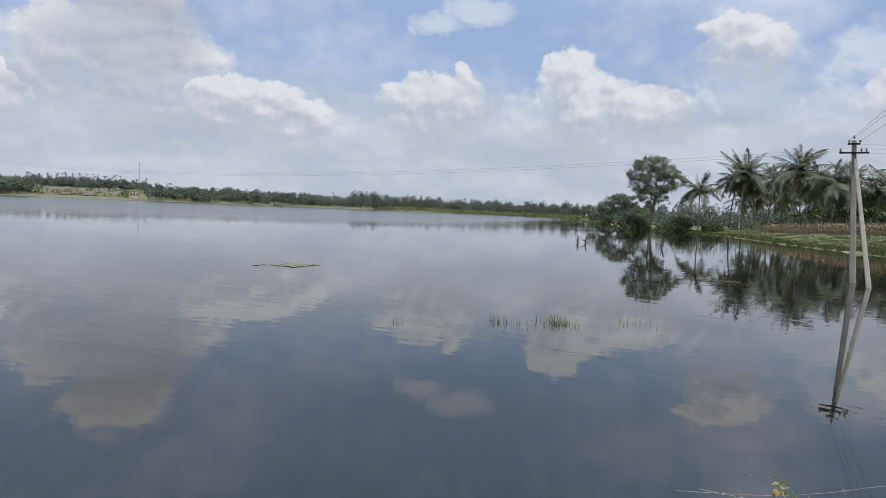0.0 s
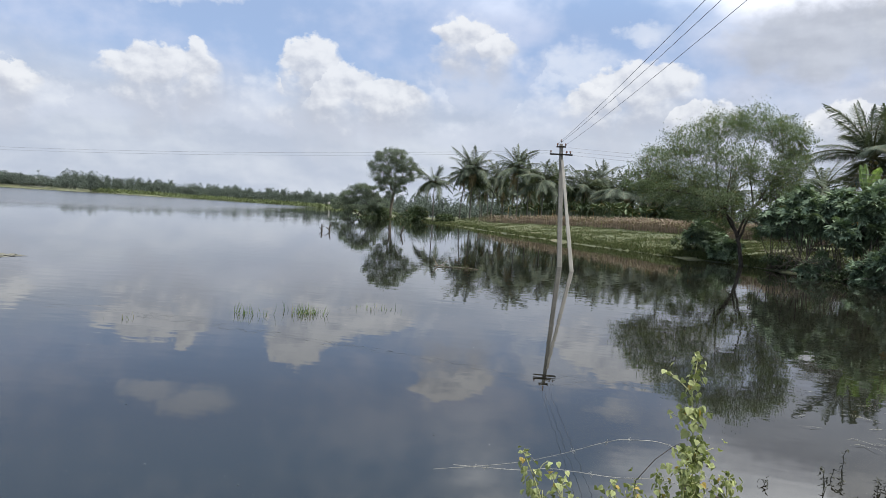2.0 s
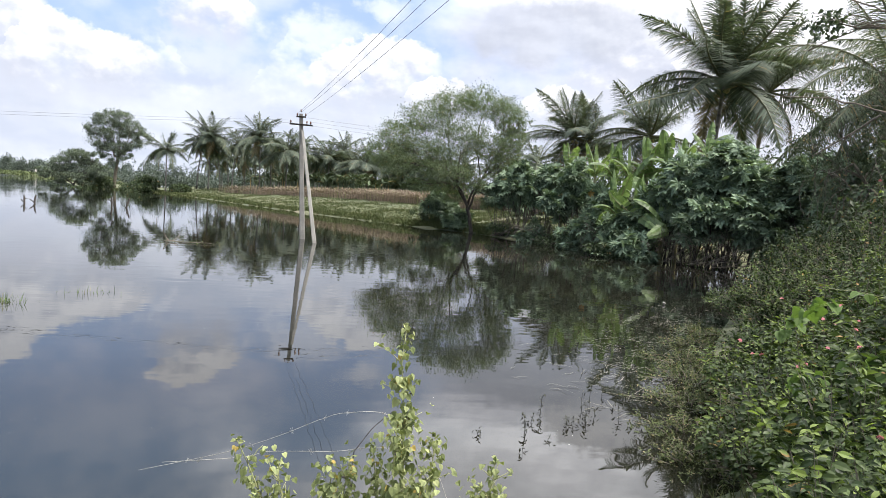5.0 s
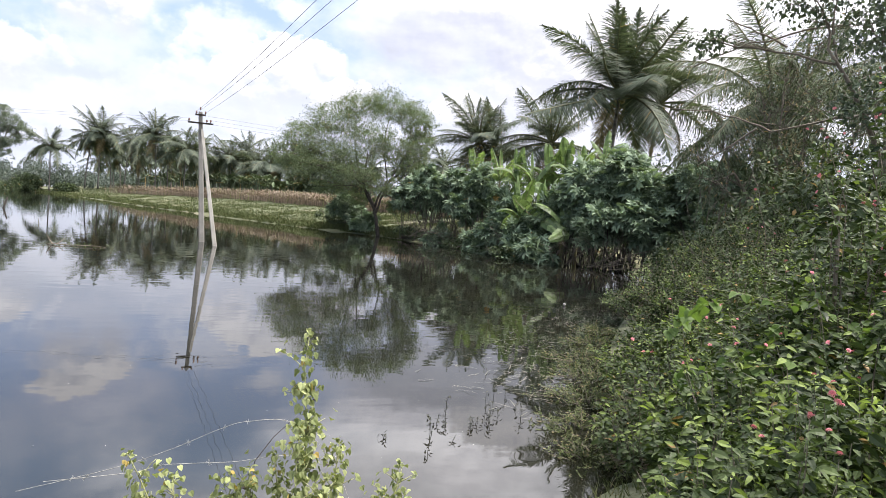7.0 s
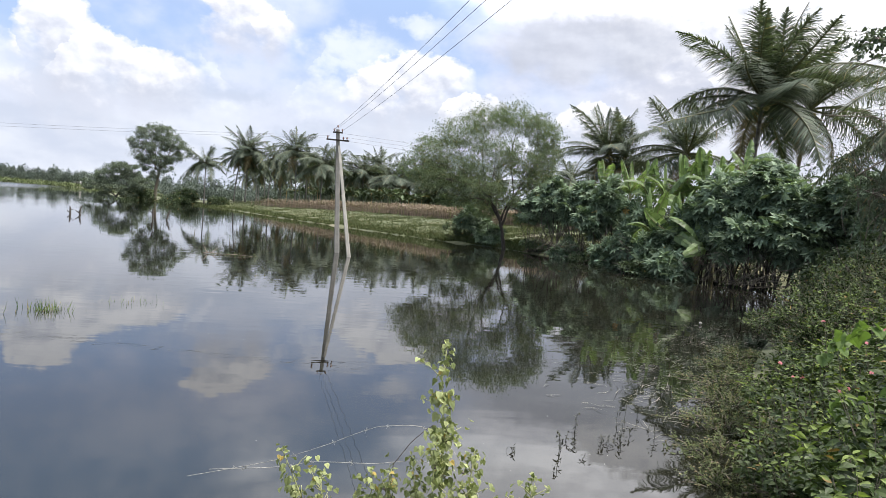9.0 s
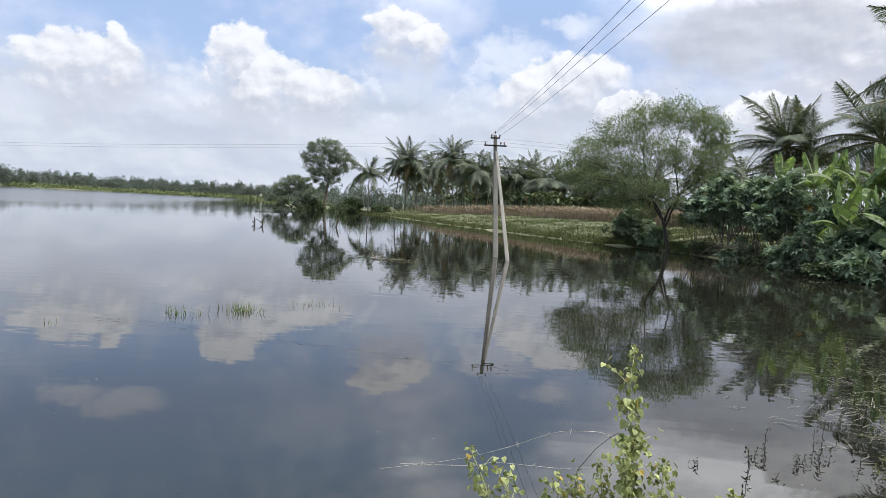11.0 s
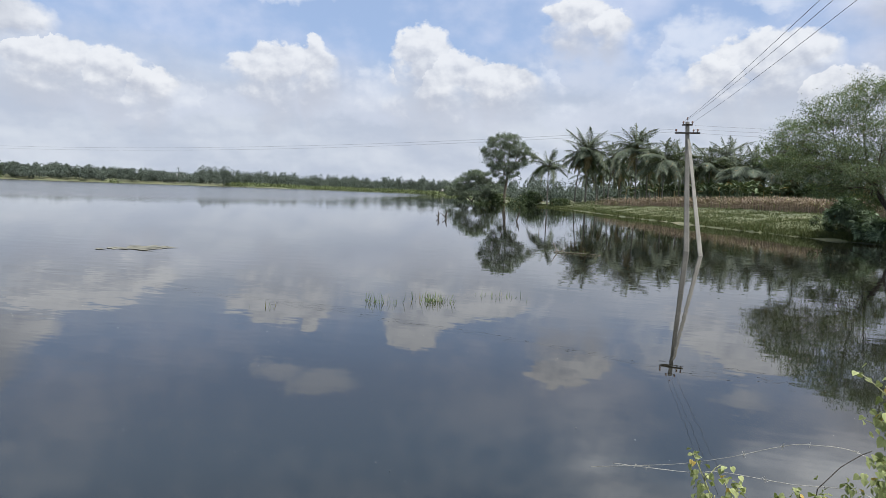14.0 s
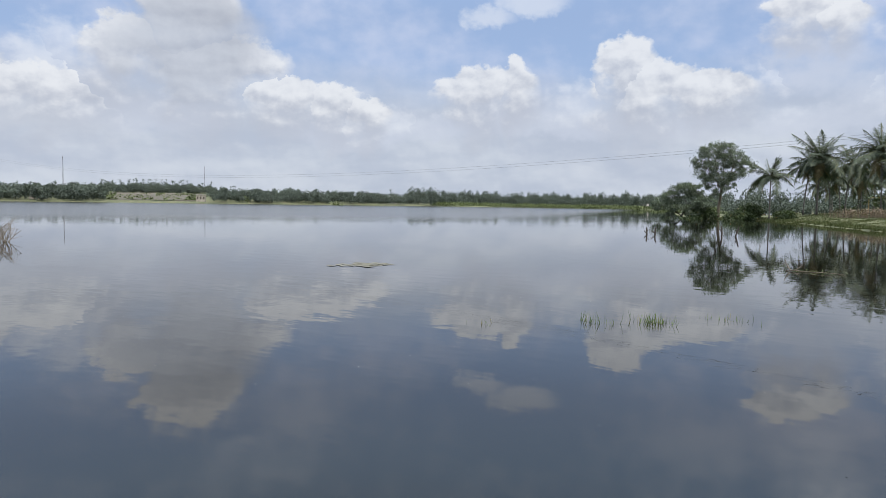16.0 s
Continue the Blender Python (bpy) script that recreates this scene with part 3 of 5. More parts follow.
def power_pole():
    x, y, lean = 0.0, 37.36, -0.40
    pole = thing("power_pole", "weathered concrete power pole with steel crossarms standing in the lake", "power pole", "", x, y, -1.6)
    top = 6.8

    def on(zz):
        return lean * (zz / top)

    s = Soup()
    v = []
    for i in range(9):
        z, w = -1.2 + (top + 1.2) * i / 8, 0.155 - 0.055 * i / 8
        v += [(on(z) + sx * w, sy * w * 0.75, z + 1.6) for sx, sy in OCT]
    s.add(v, [(i * 8 + j, i * 8 + (j + 1) % 8, i * 8 + 8 + (j + 1) % 8, i * 8 + 8 + j) for i in range(8) for j in range(8)] + [tuple(range(64, 72))])
    part("pole_shaft", s, CONCRETE, pole)
    s = Soup()
    foot, head = np.array([0.80, -3.0, -1.0]), np.array([on(5.9) + 0.06, -0.12, 5.9])
    v = []
    for i in range(7):
        c, w = foot + (head - foot) * i / 6, 0.115 - 0.04 * i / 6
        v += [(c[0] + sx * w, c[1] + sy * w, c[2] + 1.6) for sx, sy in OCT]
    s.add(v, [(i * 8 + j, i * 8 + (j + 1) % 8, i * 8 + 8 + (j + 1) % 8, i * 8 + 8 + j) for i in range(6) for j in range(8)] + [tuple(range(48, 56))])
    part("strut", s, CONCRETE, pole, "slanting concrete strut propping the pole")
    for zz, half, tilt in ((6.2, 0.62, 0.02), (6.62, 0.26, -0.05)):
        s = Soup().box((-half, -0.04, -0.035), (half, 0.0, 0.035), tilt, (on(zz), -0.10, zz + 1.6))
        s.box((-half, -0.1, 0.035), (half, 0.0, 0.045), tilt, (on(zz), -0.10, zz + 1.6))
        part("crossarm", s, STEEL, pole, "rusty steel angle crossarm")
    for dx, zz in ((-0.56, 6.25), (0.5, 6.25), (0.30, 6.25), (-0.2, 6.66), (0.24, 6.66), (0.0, 6.86)):
        s = Soup().tube([(on(zz) + dx, -0.12, zz + 1.6 + h) for h in (0, 0.05, 0.06, 0.09, 0.10, 0.14, 0.17)], (0.018, 0.018, 0.05, 0.055, 0.035, 0.045, 0.02), 8)
        part("insulator", s, PORCELAIN, pole, "brown glazed insulator", True)
    return pole


power_pole()


def line_wire(a, b, sag, label, r=0.011):
    a, b = np.array(a, float), np.array(b, float)
    s = np.linspace(0, 1, 60)[:, None]
    pts = a + (b - a) * s
    pts[:, 2:] -= sag * 4 * s * (1 - s)
    tagged(part("overhead_wire", Soup().tube(pts, r, 5), WIRE), label, "wire", "overhead wires")


TOP = (-0.40, 37.26)
# the three that climb over the bund, the pair over the lake, the ones behind the acacia
for dx, zz, bx in ((-0.22, 6.76, 6.4), (0.02, 6.9, 6.9), (0.24, 6.74, 7.4)):
    line_wire((TOP[0] + dx, TOP[1], zz), (bx, -24, 7.9), 0.6, "thin dark power line rising from the pole over the bund", 0.0062)
for zz, dz in ((6.42, 0.0), (6.28, -0.25)):
    line_wire((TOP[0] - 0.4, TOP[1], zz), (-120, 37.4, 9.1 + dz), 2.75, "thin power line sagging across the lake", 0.0055)
for zz, dz in ((6.60, 0.3), (6.40, 0.0), (6.2, -0.3)):
    line_wire((TOP[0] + 0.4, TOP[1], zz), (70, 40, 6.8 + dz), 1.0, "thin power line running off towards the grove", 0.006)

# ---- coconut palms ----
def frond_mesh(name, droop, rise, twist, leaflets=56, length=1.0, hang=0.45, reach_k=0.225, width=0.0165):
    """A palm frond one unit long: arching stalk along +x with drooping leaflets on both sides."""
    n = 9
    s = np.linspace(0, 1, n)
    path = np.column_stack([length * (s - 0.18 * droop * s ** 2), 0.05 * twist * np.sin(3 * s), rise * s - droop * s ** 2.2])
    blades = Soup()
    k = np.linspace(0.14, 0.995, leaflets)
    p = np.column_stack([np.interp(k, s, path[:, i]) for i in range(3)])
    tan = np.column_stack([np.interp(k, s, np.gradient(path[:, i], s)) for i in range(3)])
    tan /= np.linalg.norm(tan, axis=1, keepdims=True)
    reach = reach_k * np.sin(np.pi * np.clip(k * 0.9 + 0.14, 0, 1)) ** 0.7 + 0.03
    for side in (-1, 1):
        out = np.cross(tan, np.array([0, 0, 1.0])) * side
        out /= np.linalg.norm(out, axis=1, keepdims=True)
        jit = rng.normal(size=(leaflets, 3)) * 0.16
        way = out * 0.9 + tan * (0.42 + 0.55 * k[:, None] ** 3) + np.array([0, 0, -1.0]) * hang * (0.5 + 0.6 * rng.random((leaflets, 1))) + jit
        up = np.cross(way, np.cross(np.array([0, 0, 1.0]), way)) + tan * 0.6
        blades.scatter((np.array([(0, -0.5, 0), (0, 0.5, 0), (0.55, 0.42, 0.0), (0.55, -0.42, 0.0), (1, 0, -0.16)]), [(0, 1, 2, 3), (3, 2, 4)]), p, way, up,
                       reach * (0.85 + 0.3 * rng.random(leaflets)), width)
    stalk = Soup().tube(path, np.linspace(0.016, 0.003, n), 5)
    nb = len(blades.f)
    blades.add(np.concatenate(stalk.v), stalk.f)
    me = blades.mesh(name)
    me.materials.append(PALM_LEAF)
    me.materials.append(RACHIS)
    me.polygons.foreach_set("material_index", [0] * nb + [1] * (len(me.polygons) - nb))
    return me


def dry_copy(me, dress=None):
    dress = dress or PALM_DRY
    d = me.copy()
    d.materials[0] = dress
    return d


FRONDS = [frond_mesh("frond", d, r, t) for d, r, t in ((0.16, 0.30, 1), (0.28, 0.32, -1), (0.40, 0.30, 1), (0.54, 0.28, -1), (0.70, 0.22, 1), (0.34, 0.30, -0.5))]
LUSH = [frond_mesh("frond", d, r, t, 128, 1.0, 0.42, 0.215, 0.0085) for d, r, t in ((0.07, 0.10, 1), (0.16, 0.18, -1), (0.28, 0.24, 1), (0.40, 0.24, -1), (0.54, 0.16, 1))]
WEEP = [dry_copy(frond_mesh("frond", d, r, t, 130, 1.0, 0.85, 0.20, 0.0062), PALM_GREY) for d, r, t in ((0.2, 0.30, 1), (0.36, 0.32, -1), (0.5, 0.34, 1), (0.66, 0.28, -1), (0.85, 0.2, 1))]
DRY = dry_copy(FRONDS[4])
DRY_LUSH = dry_copy(LUSH[4])
_nut = Soup()
ico = bmesh.new()
bmesh.ops.create_icosphere(ico, subdivisions=1, radius=0.14)
_nut.add([np.array(v.co) * (1, 1, 1.25) for v in ico.verts], [tuple(v.index for v in f.verts) for f in ico.faces])
ico.free()
NUT_MESH = _nut.mesh("coconut", True)
NUT_MESH.materials.append(NUT)


def palm(x, y, crown, frond, count=22, lean=(0.0, 0.0), seed=0, girth=0.16, lush=False, dry=2, label="", sag=0.0):
    r = np.random.default_rng(seed + 100)
    z0 = level(x, y) - 0.15
    ob = thing("coconut_palm", label or "tall coconut palm with grey trunk and arching green fronds", "palm tree", "coconut palms", x, y, z0)
    h = crown - z0
    s = np.linspace(0, 1, 10)
    pts = np.column_stack([lean[0] * s ** 1.7, lean[1] * s ** 1.7, h * s])
    rad = girth * (1 - 0.35 * s) * (1 + 0.5 * np.exp(-s * 14))
    part("trunk", Soup().tube(pts, rad, 9), PALM_TRUNK, ob, smooth=True)
    bank = (FRONDS, LUSH, WEEP)[int(lush)]
    for i in range(count):
        u = i / (count - 1)
        me = bank[min(len(bank) - 1, int(u * 0.999 * len(bank)))] if r.random() > 0.25 else bank[r.integers(len(bank))]
        f = part("frond", me, PALM_LEAF, ob)
        f.location = (lean[0], lean[1], h)
        tilt = (78 if lush == 1 else 60) * (1 - u) ** 1.1 - (15 if lush == 1 else 24) * u - sag * u + r.normal() * 9
        f.rotation_euler = (radians(r.normal() * 10), radians(-tilt), radians(i * 137.5 + r.normal() * 14))
        k = frond * (0.82 + 0.3 * r.random()) * (0.8 + 0.3 * min(1, 3 * u))
        f.scale = (k, k, k)
    for i in range(dry):
        f = part("dry_frond", DRY_LUSH if lush else DRY, PALM_DRY, ob, "brown dead frond hanging down")
        f.location = (lean[0], lean[1], h - 0.15)
        f.rotation_euler = (radians(r.normal() * 15), radians(46 + r.normal() * 10), radians(360 * r.random()))
        f.scale = (frond * 0.8,) * 3
    for i in range(7):
        b = part("coconut", NUT_MESH, NUT, ob)
        a = i * 0.9 + r.random()
        b.location = (lean[0] + 0.36 * math.cos(a), lean[1] + 0.36 * math.sin(a), h - 0.35 - 0.25 * r.random())
    return ob


def palm_at(bearing, far, elevation, frond, **kw):
    """A palm whose crown's heart stands at that elevation, in degrees, over the bund's eye level."""
    x, y = at(bearing, far)
    return palm(x, y, 2.6 + far * math.tan(radians(elevation)), frond, **kw)


GROVE = [(-11.2, 166, 2.5, 5.2, 20), (-8.0, 170, 3.9, 6.0, 24), (-8.9, 174, 3.4, 5.6, 20), (-6.2, 172, 3.5, 5.2, 20), (-4.0, 160, 4.2, 6.0, 26),
         (-3.1, 168, 3.3, 5.4, 20), (-1.9, 150, 3.3, 6.0, 24), (-0.6, 158, 3.3, 5.6, 20), (0.8, 165, 2.6, 5.2, 18), (1.6, 156, 3.0, 5.4, 22), (2.7, 160, 3.7, 5.4, 22),
         (3.8, 150, 2.6, 5.4, 20), (4.9, 145, 2.7, 5.8, 24), (6.2, 150, 3.0, 5.6, 20), (7.8, 142, 2.9, 5.4, 20), (9.2, 138, 2.7, 5.2, 18), (-7.1, 185, 2.6, 5.2, 18),
         (-5.2, 190, 2.5, 5.2, 18), (-2.4, 186, 2.4, 5.0, 16), (11.0, 130, 2.8, 5.2, 18), (13.2, 126, 3.0, 5.4, 18), (17.0, 120, 3.1, 5.6, 20), (19.0, 112, 3.6, 5.4, 20),
         (3.2, 190, 2.2, 5.0, 16), (6.9, 185, 2.1, 5.0, 16)]
for i, (b, r, e, fl, c) in enumerate(GROVE):
    palm_at(b, r, e, fl * 1.14, count=c + 3, seed=i, lean=(rng.normal() * 0.5, rng.normal() * 0.3), dry=1 + i % 3, sag=8 * (i % 4))
for i in range(24):
    b = -8.0 + 19 * i / 23 + rng.normal() * 0.3
    palm_at(b, 196 + 30 * rng.random(), 1.5 + 1.3 * rng.random(), 5.0, count=20, seed=60 + i, lean=(rng.normal() * 0.5, 0), dry=1, sag=6 * (i % 4))
palm_at(21.9, 80, 6.0, 6.8, count=20, seed=40, lush=True, lean=(0.6, 0), label="coconut palm with upright fronds beyond the banana clump")
palm_at(23.9, 82, 5.4, 6.4, count=15, seed=41, lush=True, lean=(-0.4, 0), label="coconut palm with upright fronds beyond the banana clump")
palm_at(28.2, 74, 6.4, 7.2, count=20, seed=42, lush=True, lean=(0.3, 0), label="spreading coconut palm behind the shrubs")
palm_at(33.2, 54, 10.6, 7.4, count=32, seed=43, lush=True, girth=0.2, dry=1, lean=(0.5, 0), label="tall dark coconut palm with a full crown above the bank")
palm_at(36.2, 60, 10.0, 6.6, count=20, seed=44, lush=True, girth=0.18, dry=2, lean=(0.9, 0), label="tall coconut palm beside a bigger one")
palm_at(45.4, 28, 9.6, 4.6, count=22, seed=45, lush=2, girth=0.2, dry=4, sag=10, label="coconut palm with long drooping grey-green fronds near the water")
palm_at(47.5, 34, 11.0, 4.6, count=20, seed=46, lush=2, girth=0.2, dry=2, sag=6, label="coconut palm with long drooping grey-green fronds near the water")


# ---- broad-leaved trees ----
def tree(name, label, x, y, trunk_top, trunk_r, masses, leaf, leaf_mat, bark, clumps, leaves, size, width, base_lean=(0, 0), twigs=40, tight=0.28, group="", droop=0.2, hollow=0.55):
    """Trunk and limbs that reach into rounded masses of leaf clumps, given relative to the foot."""
    z0 = level(x, y) - 0.2
    ob = thing(name, label, "tree", group, x, y, z0)
    wood = Soup()
    t = np.array([base_lean[0], base_lean[1], trunk_top])
    limb(wood, (0, 0, 0), t, trunk_r, trunk_r * 0.7, 0.05, 7, 9)
    part("trunk", wood, bark, ob, smooth=True)
    order = sorted(range(len(masses)), key=lambda q: masses[q][0][0])
    forks = max(1, min(4, len(masses) // 3))
    arms = {}
    for g in range(forks):
        mine = order[g * len(order) // forks:(g + 1) * len(order) // forks]
        mid = np.mean([masses[q][0] for q in mine], axis=0)
        arm = Soup()
        path = limb(arm, t * (0.98 if g % 2 else 0.8), t + (mid - t) * 0.62, trunk_r * 0.62, trunk_r * 0.34, 0.14, 8, 7)
        part("main_limb", arm, bark, ob, smooth=True)
        for q in mine:
            arms[q] = path
    for q, (c, r) in enumerate(masses):
        boughs = Soup()
        c = np.array(c, float)
        end = c + rng.normal(size=3) * np.array(r) * 0.2
        start = arms[q][rng.integers(4, 8)]
        path = limb(boughs, start, end, trunk_r * 0.32, trunk_r * 0.12, 0.16, 8, 6)
        for _ in range(max(3, twigs // len(masses))):
            a = path[rng.integers(3, len(path))]
            b = c + unit(1)[0] * np.array(r) * (0.7 + 0.35 * rng.random())
            q = limb(boughs, a, b, trunk_r * 0.12, trunk_r * 0.025, 0.12, 5, 4)
            for _ in range(2):
                limb(boughs, q[rng.integers(2, 5)], b + rng.normal(size=3) * np.array(r) * 0.3, trunk_r * 0.05, trunk_r * 0.015, 0.1, 4, 3)
        part("bough", boughs, bark, ob)
    pts, ways = clumped([c for c, _ in masses], [r for _, r in masses], clumps, leaves, tight, hollow)
    ways[:, 2] -= droop
    n = len(pts)
    s = Soup().scatter(leaf, pts, ways, unit(n) + np.array([0, 0, 0.8]), size * (0.7 + 0.6 * rng.random(n)), width * (0.7 + 0.6 * rng.random(n)))
    part("crown", s, leaf_mat, ob)
    return ob


x, y = at(-14.85, 182)
tree("eucalyptus_tree", "tall grey-green eucalyptus with an open crown on the point", x, y, 8.0, 0.42,
     [((-2.4, 0, 17.0), (2.6, 2.4, 2.0)), ((0.8, 0.5, 17.2), (2.4, 2.4, 1.9)), ((3.6, 0, 15.2), (2.4, 2.2, 1.8)), ((6.0, 0, 13.0), (2.2, 2.0, 1.6)), ((-4.6, 0, 14.4), (2.2, 2.0, 1.9)), ((0.0, 0, 14.2), (3.0, 2.6, 2.0)),
      ((3.6, 0.4, 11.2), (2.6, 2.2, 1.7)), ((-3.4, 0, 11.4), (2.4, 2.2, 1.7)), ((0.2, 0, 10.6), (2.4, 2, 1.6)), ((-2.6, 0, 8.6), (1.9, 1.6, 1.3)), ((2.2, 0, 8.4), (2.0, 1.8, 1.3)), ((-0.6, 0, 6.4), (1.6, 1.5, 1.2))],
     FLAKE, EUC_LEAF, BARK, 270, 26000, 0.30, 0.13, (0.8, 0), 60, 0.215, hollow=0.5)
x, y = at(-17.4, 176)
tree("bushy_tree", "low dark green spreading tree leaning over the water", x, y, 2.4, 0.3,
     [((-3.4, 0, 7.0), (2.8, 2.2, 1.5)), ((-0.6, 0.5, 8.8), (3.0, 2.4, 1.5)), ((2.4, 0, 8.2), (2.8, 2.2, 1.5)), ((-5.8, -1, 4.8), (2.1, 1.6, 1.1)), ((4.6, 0, 5.8), (2.4, 2, 1.5)), ((-2.4, -0.5, 4.4), (2.2, 1.8, 1.0)), ((1.6, -0.5, 3.6), (2.6, 1.8, 1.3)), ((-4.4, -0.5, 2.2), (1.8, 1.4, 0.9))],
     FLAKE, EUC_LEAF, BARK_DARK, 200, 18000, 0.30, 0.16, (-0.6, 0), 50, 0.17)
for b, r, h, w, lab in ((-16.2, 176, 3.6, 3.4, "dark green bush at the foot of a eucalyptus"), (-13.4, 168, 2.6, 3.0, "dense dark bush overhanging the water's edge"),
                        (-12.6, 172, 3.4, 2.4, "grey half-bare bush on the bank"), (-17.2, 172, 2.0, 3.4, "low dark bush at the water line"), (-10.2, 160, 1.6, 2.0, "low bush on the grassy bank")):
    x, y = at(b, r)
    tree("bush", lab, x, y, h * 0.3, 0.12, [((0, 0, h * 0.55), (w, w * 0.8, h * 0.5)), ((w * 0.6, 0, h * 0.4), (w * 0.6, w * 0.5, h * 0.4))],
         FLAKE, SHRUB_LEAF, BARK_DARK, 110, 4200, 0.34, 0.2, (0, 0), 20, 0.24, group="bank bushes")

# the airy acacia whose crown leans over the water
x, y = at(14.3, 57.5)
tree("acacia_tree", "airy feathery-leaved acacia with crooked dark trunk at the waterside", x, y, 2.6, 0.18,
     [((-8.0, -0.74, 6.51), (1.6, 1.72, 1.1)), ((-6.9, -0.37, 8.0), (2.09, 1.97, 1.23)), ((-4.68, 0.0, 9.72), (2.22, 2.09, 1.36)), ((-2.22, 0.49, 11.08), (2.09, 2.09, 1.23)), ((0.37, 0.37, 11.44), (2.09, 2.09, 1.36)), ((2.33, 0.0, 10.71), (1.72, 1.72, 1.36)),
      ((2.75, 0.0, 8.49), (1.48, 1.6, 1.1)), ((-4.68, -1.23, 7.01), (2.46, 1.97, 1.1)), ((-1.6, -0.99, 8.49), (2.33, 1.97, 1.23)), ((0.99, -0.74, 7.74), (2.09, 1.72, 1.23)), ((-6.9, -1.48, 5.58), (2.09, 1.6, 0.86)), ((-2.95, -1.72, 5.58), (2.33, 1.6, 0.86)),
      ((1.97, -0.99, 5.84), (1.6, 1.23, 0.86)), ((-0.49, -1.23, 4.61), (1.85, 1.36, 0.74)), ((3.12, 0.0, 9.72), (1.36, 1.48, 1.1)), ((2.87, 0.24, 6.77), (1.36, 1.36, 1.1)), ((2.95, -0.37, 4.11), (1.6, 1.23, 0.99)), ((-4.44, -0.74, 4.11), (1.72, 1.23, 0.62)),
      ((-1.8, 0.6, 3.4), (1.5, 1.2, 0.6)), ((1.6, 0.4, 3.0), (1.4, 1.2, 0.7))],
     LEAF, MESQ_LEAF, BARK_DARK, 1600, 80000, 0.155, 0.054, (-0.7, -0.4), 190, 0.17, droop=0.25, hollow=0.3)


def shrub(name, label, x, y, w, d, h, leaf, mat_leaf, clumps, leaves, size, width, lift=0.0, group="", stems=14, tight=0.2):
    """A many-stemmed shrub: stems from the foot, leaves in overlapping tiers."""
    z0 = max(level(x, y), -0.3) - 0.1
    ob = thing(name, label, "shrub", group, x, y, z0)
    wood = Soup()
    cs, rs = [], []
    for i in range(7):
        a = rng.random() * 6.28
        rr = math.sqrt(rng.random())
        zz = lift + h * (0.20 + 0.70 * (i / 6) * (1 - 0.35 * rr))
        cs.append((w * 0.7 * rr * math.cos(a), d * 0.7 * rr * math.sin(a), zz))
        rs.append((w * 0.42, d * 0.42, h * 0.24))
    for i in range(stems):
        c = cs[i % len(cs)]
        limb(wood, (rng.normal() * 0.25, rng.normal() * 0.25, 0), np.array(c) + rng.normal(size=3) * 0.4, 0.045, 0.012, 0.15, 6, 5)
    part("stem_tangle", wood, BARK_DARK, ob)
    pts, ways = clumped(cs, rs, clumps, leaves, tight, 0.4)
    keep = pts[:, 2] > 0.05 + 0.8 * lift
    pts, ways = pts[keep], ways[keep]
    ways[:, 2] -= 0.25
    n = len(pts)
    s = Soup().scatter(leaf, pts, ways, unit(n) * 0.6 + np.array([0, -0.3, 1.0]), size * (0.6 + 0.7 * rng.random(n)), width * (0.6 + 0.7 * rng.random(n)))
    part("foliage", s, mat_leaf, ob)
    return ob


# thicket along the waterside between the acacia and the bund
# bearing, distance, half width, height, clear height below the leaves
THICKET = [(11.6, 62, 1.8, 3.2, 0.9), (13.0, 60, 1.4, 1.6, 0.0), (16.8, 55, 1.8, 4.8, 2.2), (18.4, 53, 2.0, 5.6, 2.8), (20.4, 50.5, 2.1, 6.0, 2.8), (22.4, 48, 2.1, 5.8, 2.2), (19.4, 50, 1.3, 1.5, 0.0), (25.0, 44, 1.9, 4.4, 1.2), (27.4, 40.5, 1.6, 3.4, 0.2),
           (30.4, 40.4, 2.1, 5.0, 1.6), (32.6, 40.0, 2.3, 6.7, 2.0), (35.0, 40.4, 2.5, 7.5, 2.2), (37.6, 40.0, 2.5, 6.8, 2.2), (33.6, 38.4, 2.0, 4.6, 1.8), (36.6, 38.0, 2.1, 5.2, 1.8), (40.2, 37.6, 2.5, 6.2, 1.6), (43.2, 35.5, 2.4, 6.0, 1.2), (28.4, 39.2, 1.5, 2.6, 0.0), (23.4, 45.0, 1.5, 2.4, 0.0)]
for i, (b, r, w, h, lift) in enumerate(THICKET):
    x, y = at(b, r)
    shrub("castor_shrub", "castor shrub with large lobed green leaves over the water", x, y, w, w * 0.8, h - lift, PALMATE, CASTOR_LEAF, 150, int(260 + 105 * w * (h - lift)), 0.56, 0.56, lift, group="waterside thicket", tight=0.2, stems=9)
UNDER = [(19.0, 64, 2.8, 4.2), (22.0, 62, 2.8, 5.0), (25.0, 60, 2.8, 5.6), (28.0, 58, 2.8, 6.0), (31.0, 56, 2.8, 6.6), (34.0, 53, 2.8, 7.0), (37.5, 50, 2.8, 7.2), (27.6, 46, 2.2, 4.0), (31.4, 45.5, 2.4, 4.8), (35.0, 44.5, 2.4, 5.4), (39.0, 43, 2.6, 6.8), (43.0, 41, 2.6, 7.2),
         (41.0, 37, 2.4, 5.6), (45.0, 35, 2.6, 6.8), (48.0, 31, 2.6, 6.8), (10.6, 64, 1.8, 1.6), (38.5, 33.5, 1.8, 2.2), (41.0, 31.0, 2.0, 2.6), (44.0, 27.0, 2.2, 3.2), (47.0, 24.5, 2.4, 4.0), (50.0, 22.5, 2.6, 5.2), (53.0, 20.5, 2.6, 5.6), (17.2, 53.5, 1.4, 1.0), (21.6, 47.6, 1.5, 1.0), (26.4, 39.8, 1.6, 1.2), (44.0, 31.0, 2.4, 3.2), (49.0, 22.0, 2.4, 3.4), (51.5, 18.0, 2.2, 3.2)]
